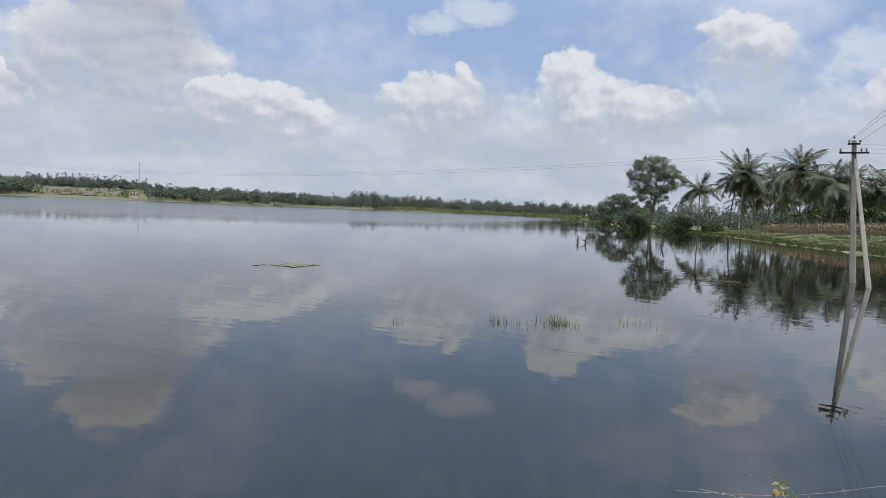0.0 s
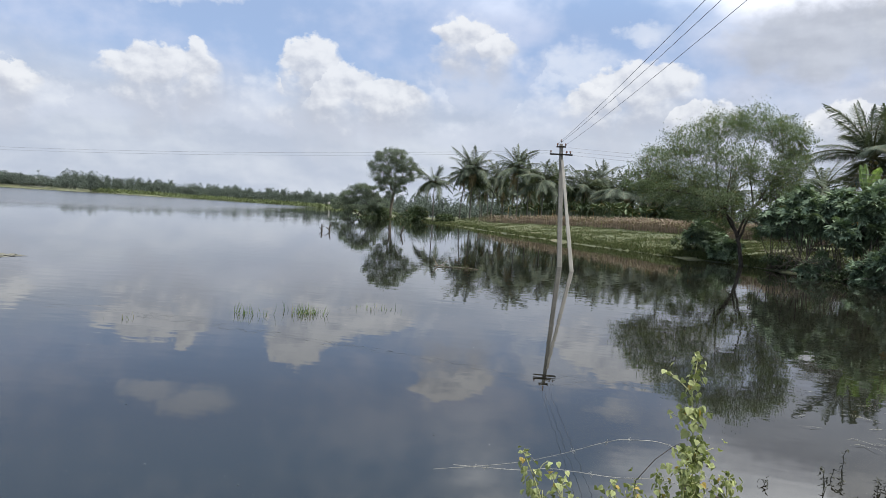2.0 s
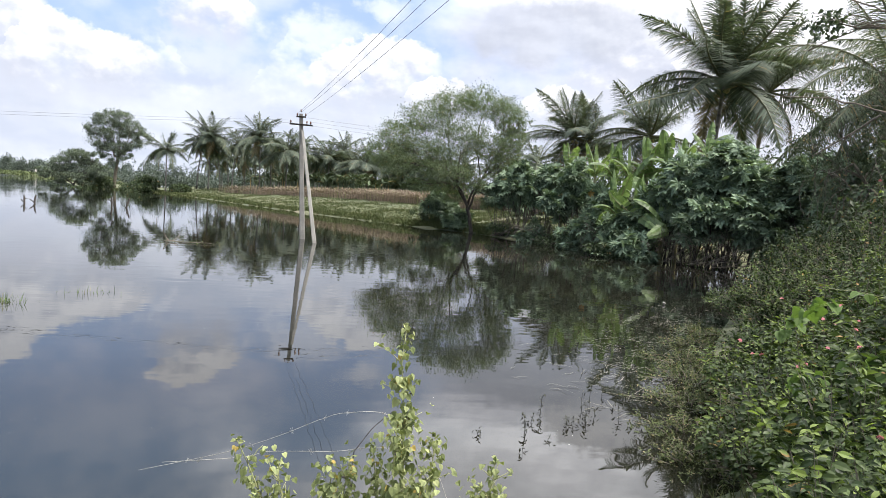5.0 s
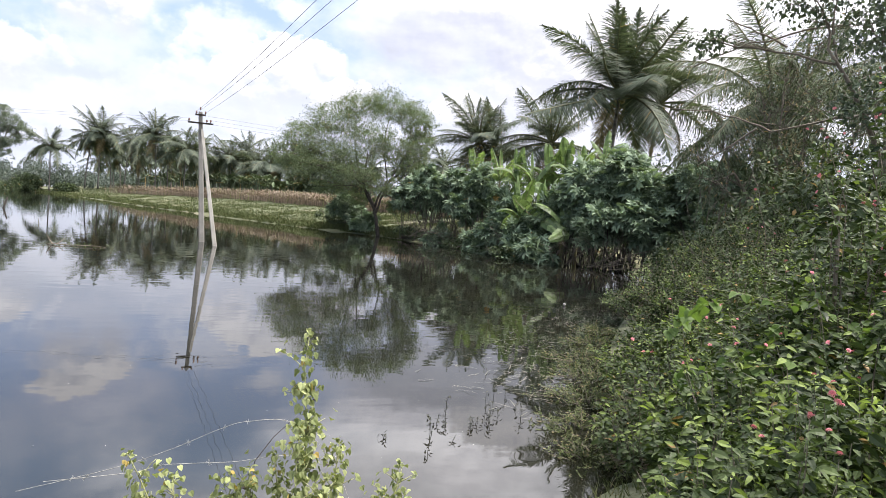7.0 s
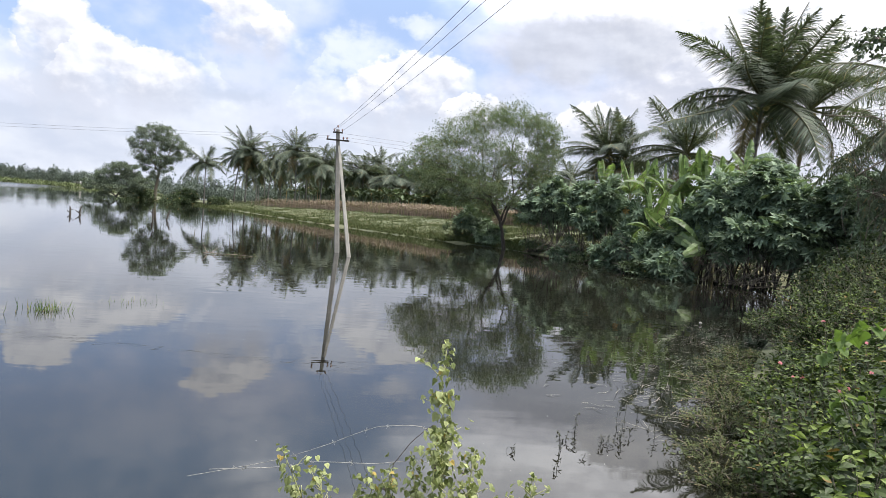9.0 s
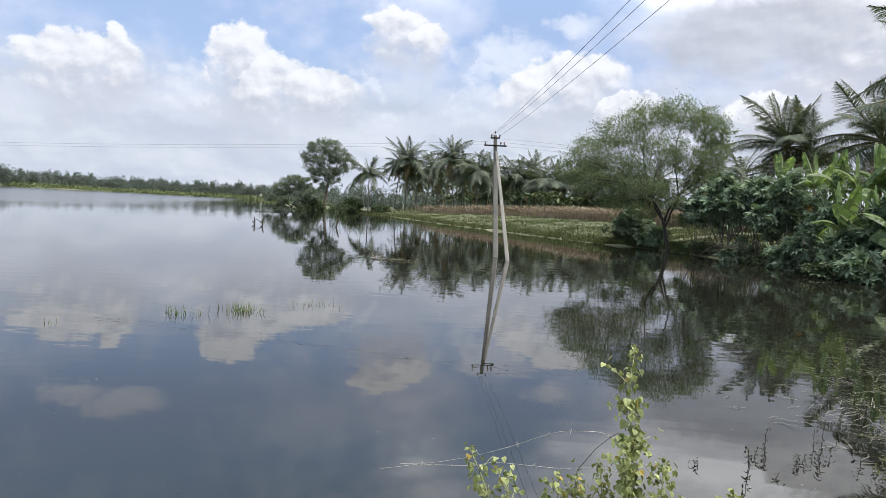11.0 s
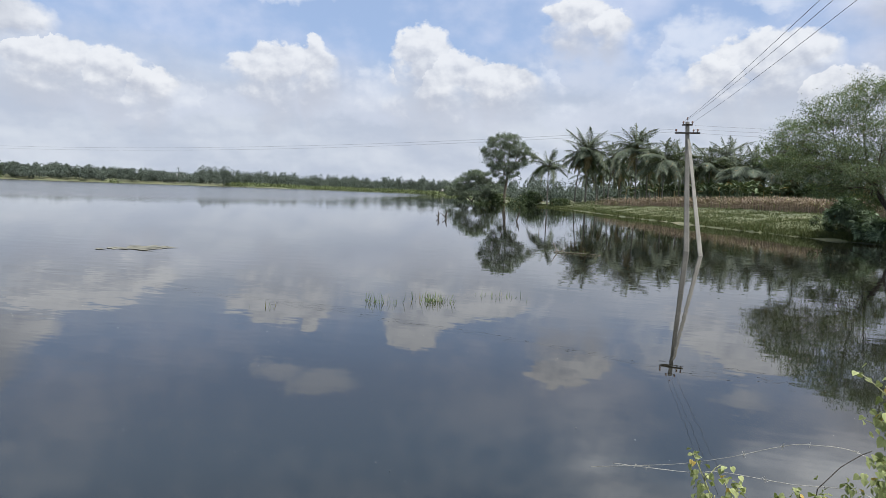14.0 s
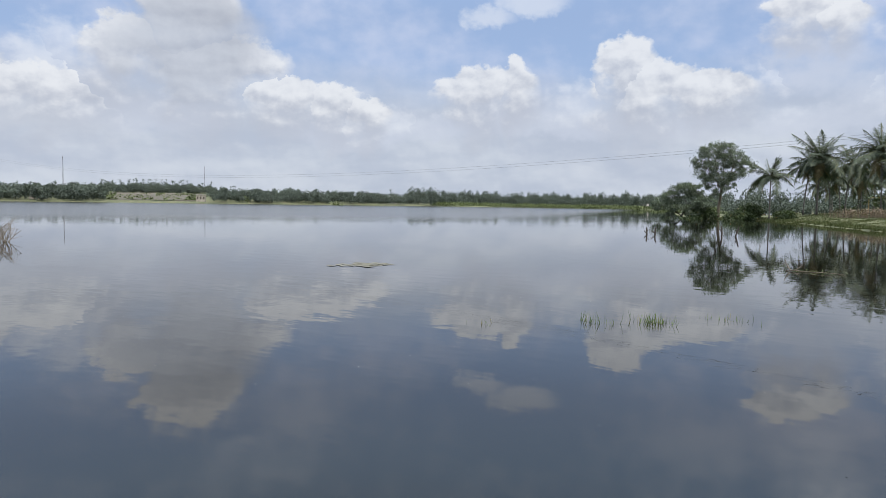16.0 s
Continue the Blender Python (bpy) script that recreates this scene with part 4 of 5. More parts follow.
for i, (b, r, w, h) in enumerate(UNDER):
    x, y = at(b, r)
    shrub("thicket_bush", "dense dark green bush on the shaded bank", x, y, w, w * 0.8, h, LEAF, SHRUB_LEAF, 170, 2900, 0.22, 0.11, group="waterside thicket", tight=0.17)

x, y = at(54.0, 21.0)
tree("peepal_tree", "spreading tree with dark heart-shaped leaves reaching over the bank", x, y, 4.5, 0.12,
     [((-2.4, 1.3, 8.2), (1.0, 0.9, 0.7)), ((-1.5, 0.4, 9.2), (1.1, 0.9, 0.8)), ((-1.2, 0.3, 7.2), (1.1, 0.9, 0.9)), ((-0.3, -0.4, 8.4), (1.3, 1.1, 0.9)), ((0.0, -0.6, 6.2), (1.3, 1.0, 0.9)), ((1.2, -0.9, 9.2), (1.5, 1.2, 1.0)), ((1.5, -1.1, 7.2), (1.4, 1.2, 1.0)),
      ((-3.9, 2.9, 7.0), (0.7, 0.5, 0.35)), ((-1.0, 0.0, 5.2), (1.2, 0.9, 0.8))],
     HEART, DARK_LEAF, BARK, 520, 7600, 0.105, 0.092, (-0.6, 0), 110, 0.3, droop=0.8, hollow=0.3)


def sideways(bearing, rows):
    """Leaf masses given as (sideways to the view from the bund, away, up, radius)."""
    c, q = math.cos(radians(bearing)), math.sin(radians(bearing))
    return [((c * u + q * v, -q * u + c * v, z), (r, r, 0.8 * r)) for u, v, z, r in rows]


x, y = at(46.8, 25.0)
tree("tangled_tree", "tangled grey-green tree with narrow drooping leaves and thin twigs", x, y, 3.0, 0.13,
     sideways(46.8, [(-3.0, 0.4, 4.9, 0.8), (-2.0, 0.2, 5.9, 1.0), (-1.0, 0, 6.9, 1.0), (-0.1, 0, 7.9, 0.95), (0.9, 0.2, 8.8, 0.8), (0.6, -0.3, 6.4, 1.1), (1.8, 0, 7.4, 1.0), (-1.0, -0.5, 4.9, 1.1), (0.5, -0.5, 4.6, 1.1), (2.0, -0.3, 5.4, 1.1),
                     (3.0, 0, 6.6, 1.0), (-2.2, -0.4, 3.7, 0.9), (3.0, -0.2, 4.2, 1.1), (1.2, -0.6, 3.2, 1.0)]),
     LEAF_LONG, TANGLE_LEAF, TWIG, 620, 11500, 0.15, 0.04, (-0.3, 0.2), 260, 0.34, droop=0.7, hollow=0.25)

# long bare boughs of the peepal reaching out over the thicket
ob = thing("fallen_bough", "long crooked grey bough leaning across the thicket", "dead branch")
for a, b, r0 in (((52, 22, 6.2), (45.5, 21.5, 5.6), 0.045), ((45.5, 21.5, 5.6), (38.0, 22.5, 6.4), 0.028), ((44.5, 21.6, 5.7), (40.5, 22, 4.6), 0.03), ((50, 21, 8.4), (39.5, 22, 7.6), 0.03), ((46, 21.5, 8.0), (41.5, 22, 9.0), 0.03)):
    s = Soup()
    p = limb(s, (*at(a[0], a[1]), a[2]), (*at(b[0], b[1]), b[2]), r0, r0 * 0.55, 0.08, 9, 6)
    for _ in range(5):
        e = p[rng.integers(2, 9)] + rng.normal(size=3) * np.array([0.9, 0.5, 0.7])
        limb(s, p[rng.integers(2, 9)], e, r0 * 0.3, r0 * 0.12, 0.2, 6, 4)
    part("bough", s, TWIG, ob)
ob = thing("hanging_vine", "tangle of pale hanging vines below the palm", "climber")
for q in range(26):
    s = Soup()
    x, y = at(40.5 + 6 * rng.random(), 24.5 + 1.5 * rng.random())
    z = 3.6 + 1.6 * rng.random()
    limb(s, (x, y, z), (x + rng.normal() * 0.5, y + rng.normal() * 0.3, z - 1.2 - 1.8 * rng.random()), 0.018, 0.008, 0.28, 9, 4)
    part("vine", s, TWIG, ob)

# ---- bananas ----
def banana_leaf_mesh(droop, rise, tears):
    n = 13
    s = np.linspace(0, 1, n)
    cx, cz = s - 0.25 * droop * s ** 2, rise * s - droop * s ** 2.2
    half = 0.155 * np.sin(np.pi * np.clip(s * 0.93 + 0.05, 0, 1)) ** 0.55 * (s > 0.08) + 0.008
    soup = Soup()
    for side in (-1, 1):
        for i in range(n - 1):
            gap = 0.25 * (rng.random() < tears)
            e0, e1 = half[i], half[i + 1] * (1 - gap)
            drop0, drop1 = 0.30 * half[i], 0.30 * half[i + 1]
            soup.add([(cx[i], 0, cz[i]), (cx[i], side * e0 * 0.5, cz[i] + 0.15 * half[i]), (cx[i], side * e0, cz[i] - drop0),
                      (cx[i + 1], 0, cz[i + 1]), (cx[i + 1], side * e1 * 0.5, cz[i + 1] + 0.15 * half[i + 1]), (cx[i + 1] - gap * 0.05, side * e1, cz[i + 1] - drop1)], [(0, 1, 4, 3), (1, 2, 5, 4)])
    nb = len(soup.f)
    soup.tube(np.column_stack([cx, np.zeros(n), cz - 0.006]), np.linspace(0.014, 0.003, n), 5)
    me = soup.mesh("leaf")
    me.materials.append(BANANA_LEAF)
    me.materials.append(BANANA_STEM)
    me.polygons.foreach_set("material_index", [0] * nb + [1] * (len(me.polygons) - nb))
    return me


BLEAVES = [banana_leaf_mesh(d, r, t) for d, r, t in ((0.04, 0.2, 0.2), (0.2, 0.3, 0.6), (0.4, 0.38, 0.8), (0.58, 0.38, 0.9), (0.75, 0.32, 0.9))]


def banana(x, y, stem, leaf, count, seed, lift=0.0):
    r = np.random.default_rng(seed + 500)
    ob = thing("banana_plant", "banana plant with broad torn bright green leaves", "banana plant", "banana plants", x, y, level(x, y) - 0.1 + lift)
    s = np.linspace(0, 1, 6)
    part("stem", Soup().tube(np.column_stack([0.15 * s, 0 * s, stem * s]), 0.14 - 0.07 * s, 9), BANANA_STEM, ob, smooth=True)
    for i in range(count):
        u = i / max(1, count - 1)
        f = part("leaf", BLEAVES[min(4, int(u * 4.99))], BANANA_LEAF, ob)
        f.location = (0.15, 0, stem - 0.1 * u)
        f.rotation_euler = (radians(r.normal() * 32), radians(-(86 - 84 * u) + r.normal() * 10), radians(i * 137.5 + r.normal() * 20))
        f.scale = (leaf * (0.8 + 0.35 * r.random()),) * 3
    return ob


for i, (b, r, st, lf, c) in enumerate(((21.8, 49.0, 5.6, 1.9, 5), (24.2, 46.0, 5.4, 2.1, 6), (25.6, 44.0, 5.6, 2.3, 7), (27.0, 43.4, 5.2, 2.4, 8), (28.4, 43.6, 5.4, 2.3, 7), (29.8, 43.4, 5.7, 2.2, 7), (31.2, 43.0, 6.0, 2.0, 5), (32.8, 43.4, 6.9, 2.1, 5),
                                       (28.2, 40.2, 3.8, 2.7, 8), (30.0, 39.8, 3.4, 2.8, 8), (26.2, 41.0, 3.7, 2.4, 7))):
    x, y = at(b, r)
    banana(x, y, st, lf, c, i)

# dead creepers arching out over the water
for b, r in ((18.0, 51.0), (19.4, 49.6), (20.8, 48.4), (22.2, 46.8), (23.6, 45.2), (25.2, 43.4), (27.2, 42.0), (29.6, 38.6), (31.6, 38.2), (33.6, 37.6), (35.6, 37.2), (16.6, 53.0)):
    x, y = at(b, r)
    ob = thing("dead_creeper", "pale dead creeper stems arching over the water", "dead branch", "dead creepers", x, y, 0)
    for q in range(9):
        s = Soup()
        e = np.array([rng.normal() * 1.2, -0.4 - 0.9 * rng.random(), 0.3 + 1.6 * rng.random()])
        p = limb(s, (rng.normal() * 0.5, 0.6, 0.1), e, 0.025, 0.008, 0.35, 8, 5)
        for _ in range(3):
            limb(s, p[rng.integers(3, 8)], e + rng.normal(size=3) * 0.5, 0.01, 0.004, 0.2, 5, 4)
        part("creeper_stem", s, TWIG, ob)

# banana plantation, dry maize and far crops on the flat behind the bank: too many to count
s = Soup()
b, r = -13 + 26 * rng.random(900), 130 + 62 * rng.random(900)
xy = np.column_stack([r * np.sin(np.radians(b)), r * np.cos(np.radians(b))])
xy = xy[shore_distance(xy) > 26]
z0, n = ground_height(xy), len(xy)
h = 2.4 + 1.5 * rng.random(n)
for _ in range(9):
    a = rng.random(n) * 6.28
    s.scatter(LEAF_LONG, np.column_stack([xy, z0 + h]), np.column_stack([np.cos(a), np.sin(a), 1.1 - 1.1 * rng.random(n)]), np.tile((0, 0, 1.0), (n, 1)), 2.0, 0.6)
for q, zz, hh in zip(xy, z0, h):
    s.tube([(*q, zz - 0.1), (*q, zz + hh)], 0.1, 5)
tagged(part("banana_plantation", s, PLANTATION_LEAF), "rows of young banana plants behind the dry field", "crop", kind="stuff")

s = Soup()
b = -11.5 + 34 * rng.random(13000)
r = np.interp(b, [-11.5, -4, 1, 8, 16, 23], [148, 110, 95, 82, 72, 66]) + 28 * rng.random(13000)
xy = np.column_stack([r * np.sin(np.radians(b)), r * np.cos(np.radians(b))])
xy = xy[shore_distance(xy) > np.interp(b, [-6, 2], [8, 15])]
z0, n = ground_height(xy) - 0.05, len(xy)
h = 1.3 + 0.6 * rng.random(n)
s.scatter(BLADE, np.column_stack([xy, z0]), np.column_stack([0.1 * rng.normal(size=(n, 2)), np.ones(n)]), np.tile((0.2, 1, 0), (n, 1)), h, 0.07)
for _ in range(6):
    a = rng.random(n) * 6.28
    s.scatter(BLADE, np.column_stack([xy, z0 + h * (0.3 + 0.65 * rng.random(n))]), np.column_stack([np.cos(a), np.sin(a), 0.9 * rng.random(n) - 0.1]), np.tile((0, 0, 1.0), (n, 1)), 0.5, 0.09)
tagged(part("maize_field", s, CORN_DRY), "field of dry standing maize, pale brown", "crop", kind="stuff")


def sward(name, label, count, where, height, width, mat_blade, spread=0.5):
    """Tufts of grass blades over a patch of bank."""
    s = Soup()
    p = np.array([where() for _ in range(count)])
    z = ground_height(p)
    d = shore_distance(p)
    ok = (d > 0.05) & (z > 0)
    p, z = p[ok], z[ok]
    n, k = len(p), 4
    o = np.repeat(np.column_stack([p, z - 0.02]), k, 0) + np.column_stack([rng.normal(size=(n * k, 2)) * 0.08, np.zeros(n * k)])
    way = np.column_stack([rng.normal(size=(n * k, 2)) * spread, np.ones(n * k)])
    s.scatter(BLADE, o, way, rng.normal(size=(n * k, 3)), height * (0.4 + 0.9 * rng.random(n * k)), width)
    tagged(part(name, s, mat_blade), label, "grass", kind="stuff")


def edge_point(reach):
    i = rng.integers(13, 24)
    a, b = SH[i], SH[i + 1]
    u = rng.random()
    q = a + (b - a) * u
    away = np.array([(b - a)[1], -(b - a)[0]])
    away = away / np.linalg.norm(away)
    return q + away * (rng.random() ** 1.4) * reach


def on_bank():
    return edge_point(22)


sward("bank_grass", "rough green grass along the far bank", 46000, on_bank, 0.24, 0.032, GRASS)


def on_edge():
    return edge_point(1.6)


sward("waterside_grass", "taller tufts of grass overhanging the water's edge", 8000, on_edge, 0.42, 0.05, GRASS, 0.7)


def on_bund():
    return np.array([-12 + 22 * rng.random(), -3 + 9 * rng.random()])


sward("bund_grass", "short grass on the bund by the water", 9000, on_bund, 0.16, 0.012, GRASS)

# ---- the far shore ----
def far_tree(s, x, y, z, h, w, kind, flake=1.5, k=26):
    if kind == "palm":
        s.tube([(x, y, z), (x, y, z + h)], 0.18, 4)
        n = 13
        a = rng.random(n) * 6.28
        d = np.column_stack([np.cos(a), np.sin(a), 1.0 - 1.5 * rng.random(n)])
        s.scatter(BLADE, np.tile((x, y, z + h), (n, 1)), d, np.tile((0, 0, 1.0), (n, 1)), w * 0.8, 0.6)
    else:
        m = 5
        c = np.column_stack([x + rng.normal(size=m) * w * 0.36, y + rng.normal(size=m) * w * 0.36, z + h * (0.3 + 0.45 * rng.random(m))])
        o = np.repeat(c, k, 0) + unit(m * k) * (0.7 + 0.35 * rng.random((m * k, 1))) * np.array([w * 0.36, w * 0.36, h * 0.2])
        o[:, 2] = np.maximum(o[:, 2], z)
        s.scatter(FLAKE, o, rng.normal(size=(m * k, 3)), unit(m * k), flake, flake * 0.85)
        s.tube([(x, y, z - 0.3), (x, y, z + h * 0.5)], 0.2, 4)


WOODS = Soup()
NT = 1900
fb = np.concatenate([-80 + 66 * rng.random(1500), -14 + 50 * rng.random(400)])
edge = np.interp(fb, [-80, -66, -57, -48, -38, -30, -14], [400, 432, 472, 522, 602, 642, 600])
on_field = (fb > -64.5) & (fb < -56.3)
depth = np.where(on_field, 250 + 60 * rng.random(NT), np.where(fb > -38, 45 + 130 * rng.random(NT), rng.random(NT) ** 1.3 * 150))
fr = np.where(np.arange(NT) < 1500, edge + 4 + depth, 235 + 110 * rng.random(NT))
fxy = np.column_stack([fr * np.sin(np.radians(fb)), fr * np.cos(np.radians(fb))])
fz = ground_height(fxy)
on_field &= np.arange(NT) < 1500
for b, (x, y), z, fieldside in zip(fb, fxy, fz, on_field):
    if z < 0.05:
        continue
    if (-42 < b < -14 and rng.random() < 0.12) or (fieldside and rng.random() < 0.25):
        far_tree(WOODS, x, y, z - 0.2, 8 + 5 * rng.random(), 3.4 + rng.random(), "palm")
    else:
        far_tree(WOODS, x, y, z - 0.2, (6.6 + 9.6 * rng.random() ** 1.4) * (0.78 if b > -14 else 1.15 if b > -40 else 0.76), 3.5 + 3.5 * rng.random(), "round", 0.5 if b > -14 else 0.85, 70 if b > -14 else 48)
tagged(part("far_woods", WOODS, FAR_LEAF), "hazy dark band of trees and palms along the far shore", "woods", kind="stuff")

s = Soup()
for i in range(900):
    b = -38 + 24 * rng.random()
    edge = np.interp(b, [-38, -30, -14], [602, 642, 600])
    x, y = at(b, edge + 1 + 34 * rng.random())
    z = level(x, y)
    if z < 0.02:
        continue
    k = 14
    o = np.array([x, y, z + 0.7]) + rng.normal(size=(k, 3)) * np.array([2.2, 2.2, 0.5 + 0.5 * rng.random()])
    s.scatter(FLAKE, o, rng.normal(size=(k, 3)), unit(k), 1.2, 1.2)
for b in (-54.2, -57.9, -46.4, -64.0):
    x, y = at(b, 500)
    o = np.array([x, y, level(x, y) + 2]) + rng.normal(size=(90, 3)) * np.array([2.2, 2.2, 1.0])
    s.scatter(FLAKE, o, rng.normal(size=(90, 3)), unit(90), 1.4, 1.2)
for r0 in (500, 540, 600, 660):
    for b in np.linspace(-63.5, -57.4, 26):
        if rng.random() < 0.5:
            x, y = at(b + 0.1 * rng.normal(), r0 + 6 * rng.normal())
            o = np.array([x, y, level(x, y) + 0.8]) + rng.normal(size=(10, 3)) * np.array([1.2, 1.2, 0.4])
            s.scatter(FLAKE, o, rng.normal(size=(10, 3)), unit(10), 1.1, 1.0)
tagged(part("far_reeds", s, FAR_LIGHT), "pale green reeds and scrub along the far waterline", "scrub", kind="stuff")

# ploughed field on the rise
s = Soup()
bs, rs = np.linspace(-63.9, -57.2, 22), np.linspace(488, 720, 26)
v = []
for b in bs:
    for r in rs:
        x, y = at(b, r)
        v.append((x, y, level(x, y) + 0.35))
s.add(v, [(i * 26 + j, (i + 1) * 26 + j, (i + 1) * 26 + j + 1, i * 26 + j + 1) for i in range(21) for j in range(25)])
tagged(part("field_slope", s, FIELD, smooth=True), "bare brown ploughed field on the rise", "field", kind="structure")


def far_house(name, label, bearing, far, w, d, h, wall, flat=True, turn=0.4):
    x, y = at(bearing, far)
    ob = thing(name, label, "house", "", x, y, level(x, y) - 0.2)
    s = Soup().box((-w / 2, -d / 2, 0), (w / 2, d / 2, h), turn)
    part("wall", s, wall, ob)
    s = Soup()
    if flat:
        s.box((-w / 2 - 0.3, -d / 2 - 0.3, h), (w / 2 + 0.3, d / 2 + 0.3, h + 0.25), turn)
    else:
        c, q = math.cos(turn), math.sin(turn)
        v = [(-w / 2 - 0.4, -d / 2 - 0.4, h), (w / 2 + 0.4, -d / 2 - 0.4, h), (w / 2 + 0.4, d / 2 + 0.4, h), (-w / 2 - 0.4, d / 2 + 0.4, h), (-w / 2 - 0.4, 0, h + 1.8), (w / 2 + 0.4, 0, h + 1.8)]
        s.add([(c * a - q * b, q * a + c * b, z) for a, b, z in v], [(0, 1, 5, 4), (2, 3, 4, 5), (0, 4, 3), (1, 2, 5), (3, 2, 1, 0)])
    part("roof", s, TILE_ROOF, ob)
    for k in range(3):
        u = -w / 2 + w * (k + 0.5) / 3
        s = Soup().box((u - 0.5, -d / 2 - 0.05, h * 0.35), (u + 0.5, -d / 2 - 0.004, h * 0.75), turn)
        part("window", s, BARK_DARK, ob)
    return ob


far_house("pump_house", "small weathered plaster hut by the far waterline", -57.3, 488, 6, 5, 4.6, PLASTER, True, 0.9)
far_house("white_house", "small whitewashed house among far trees", -42.6, 620, 8, 6, 5.5, WHITEWASH, False, 0.6)
far_house("white_house", "low whitewashed house among far trees", -41.6, 640, 7, 5, 5.5, WHITEWASH, False, 0.5)
far_house("farm_shed", "pale farm shed on the far bank", -68.6, 470, 9, 6, 3.5, PLASTER, False, 1.0)
far_house("farm_shed", "pale farm shed behind far palms", -20.4, 690, 8, 5, 3.0, WHITEWASH, False, 0.2)
for b, far, h in ((-67.0, 900, 38), (-57.0, 950, 32)):
    x, y = at(b, far)
    ob = thing("radio_mast", "slender lattice radio mast far behind the trees", "mast", "", x, y, level(x, y))
    s = Soup()
    for q in range(3):
        a = q * 2.094
        s.tube([(0.8 * math.cos(a), 0.8 * math.sin(a), 0), (0.25 * math.cos(a), 0.25 * math.sin(a), h)], 0.09, 4)
    part("legs", s, STEEL, ob)
    s = Soup()
    for i in range(16):
        z0, z1 = h * i / 16, h * (i + 1) / 16
        w0, w1 = 0.8 - 0.55 * i / 16, 0.8 - 0.55 * (i + 1) / 16
        for q in range(3):
            a, c = q * 2.094, (q + 1) * 2.094
            s.tube([(w0 * math.cos(a), w0 * math.sin(a), z0), (w1 * math.cos(c), w1 * math.sin(c), z1)], 0.05, 3)
    part("bracing", s, STEEL, ob)

# ---- in the lake ----
def reed_clump(x, y, w, d, n, h, label):
    s = Soup()
    o = np.column_stack([x + rng.normal(size=n) * w, y + rng.normal(size=n) * d, np.full(n, -0.1)])
    s.scatter(BLADE, o, np.column_stack([rng.normal(size=(n, 2)) * 0.22, np.ones(n)]), rng.normal(size=(n, 3)), h * (0.35 + 0.8 * rng.random(n)), 0.014)
    tagged(part("reed_clump", s, REED), label, "reeds", "reed clumps", "stuff")


reed_clump(-5.72, 14.7, 0.24, 0.12, 120, 0.34, "dense tuft of green reeds standing in the lake")
reed_clump(-6.85, 13.8, 0.26, 0.14, 46, 0.36, "sparse tuft of green reeds standing in the lake")
reed_clump(-4.6, 16.2, 0.30, 0.15, 34, 0.26, "sparse tuft of short reeds standing in the lake")
reed_clump(-6.3, 14.2, 0.5, 0.14, 10, 0.36, "few thin reeds between two tufts in the lake")
reed_clump(-8.5, 11.9, 0.2, 0.1, 12, 0.22, "few bent thin stems standing in the lake")

s = Soup()
for i in range(46):
    c = np.array([-19.85 + rng.normal() * 0.42, 20.1 + rng.normal() * 0.5, 0.006 + 0.01 * rng.random()])
    n = 8
    a = np.sort(rng.random(n)) * 6.28
    s.add([c + np.array([0.22 * math.cos(q) * (0.6 + rng.random()), 0.16 * math.sin(q) * (0.6 + rng.random()), 0.012 * rng.random()]) for q in a], [tuple(range(n))])
tagged(part("floating_weed_mat", s, MAT_WEED), "ragged grey mat of floating weed on the lake", "water weed", kind="stuff")

def snag(x, y, h, label):
    ob = thing("snag", label, "dead branch", "snags in the lake", x, y, -0.4)
    s = Soup()
    q = limb(s, (0, 0, 0), (rng.normal() * 0.2, 0, 1.35 * h + 0.4), 0.10, 0.06, 0.08, 7, 6)
    limb(s, q[3], q[3] + np.array([0.2 * rng.normal(), 0, 0.5 * h]), 0.06, 0.035, 0.1, 5, 5)
    limb(s, q[4], q[4] + np.array([0.2 * rng.normal(), 0.1, 0.3 * h]), 0.04, 0.02, 0.1, 5, 5)
    part("branch", s, BARK_DARK, ob)


for x, y, h in ((-23.3, 62.0, 0.5), (-22.3, 61.8, 0.55), (-17.3, 65.0, 0.7), (-16.2, 65.4, 0.7)):
    snag(x, y, h, "short black dead branch sticking out of the water")
s = Soup()
ob = thing("bare_bush", "leafless grey bush standing in the water", "dead branch", "", -43.4, 14.8, -0.2)
for i in range(22):
    e = np.array([rng.normal() * 0.9, rng.normal() * 0.5, 0.7 + 0.6 * rng.random()])
    q = limb(s, (rng.normal() * 0.2, rng.normal() * 0.2, 0), e, 0.03, 0.008, 0.2, 6, 4)
    for _ in range(4):
        limb(s, q[rng.integers(2, 6)], e + rng.normal(size=3) * 0.25, 0.012, 0.004, 0.2, 4, 3)
part("twigs", s, TWIG, ob)

ob = thing("drifting_branch", "pale branch drifting with weed near the pole", "dead branch", "", -5.0, 31.1, 0)
s = Soup()
limb(s, (-0.9, 0, 0.02), (1.3, -0.4, 0.02), 0.022, 0.012, 0.05, 7, 5)
limb(s, (-0.7, 0, 0.02), (-1.0, 0.3, 0.45), 0.03, 0.008, 0.2, 5, 4)
limb(s, (-0.6, 0, 0.02), (-0.3, 0.2, 0.3), 0.02, 0.008, 0.2, 5, 4)
part("wood", s, TWIG, ob)
s = Soup().scatter(BLADE, np.column_stack([rng.normal(size=(60, 2)) * (0.7, 0.5), np.full(60, 0.01)]), rng.normal(size=(60, 3)) * (1, 1, 0.15), np.tile((0, 0, 1.0), (60, 1)), 0.3, 0.05)
part("weed", s, GRASS, ob)

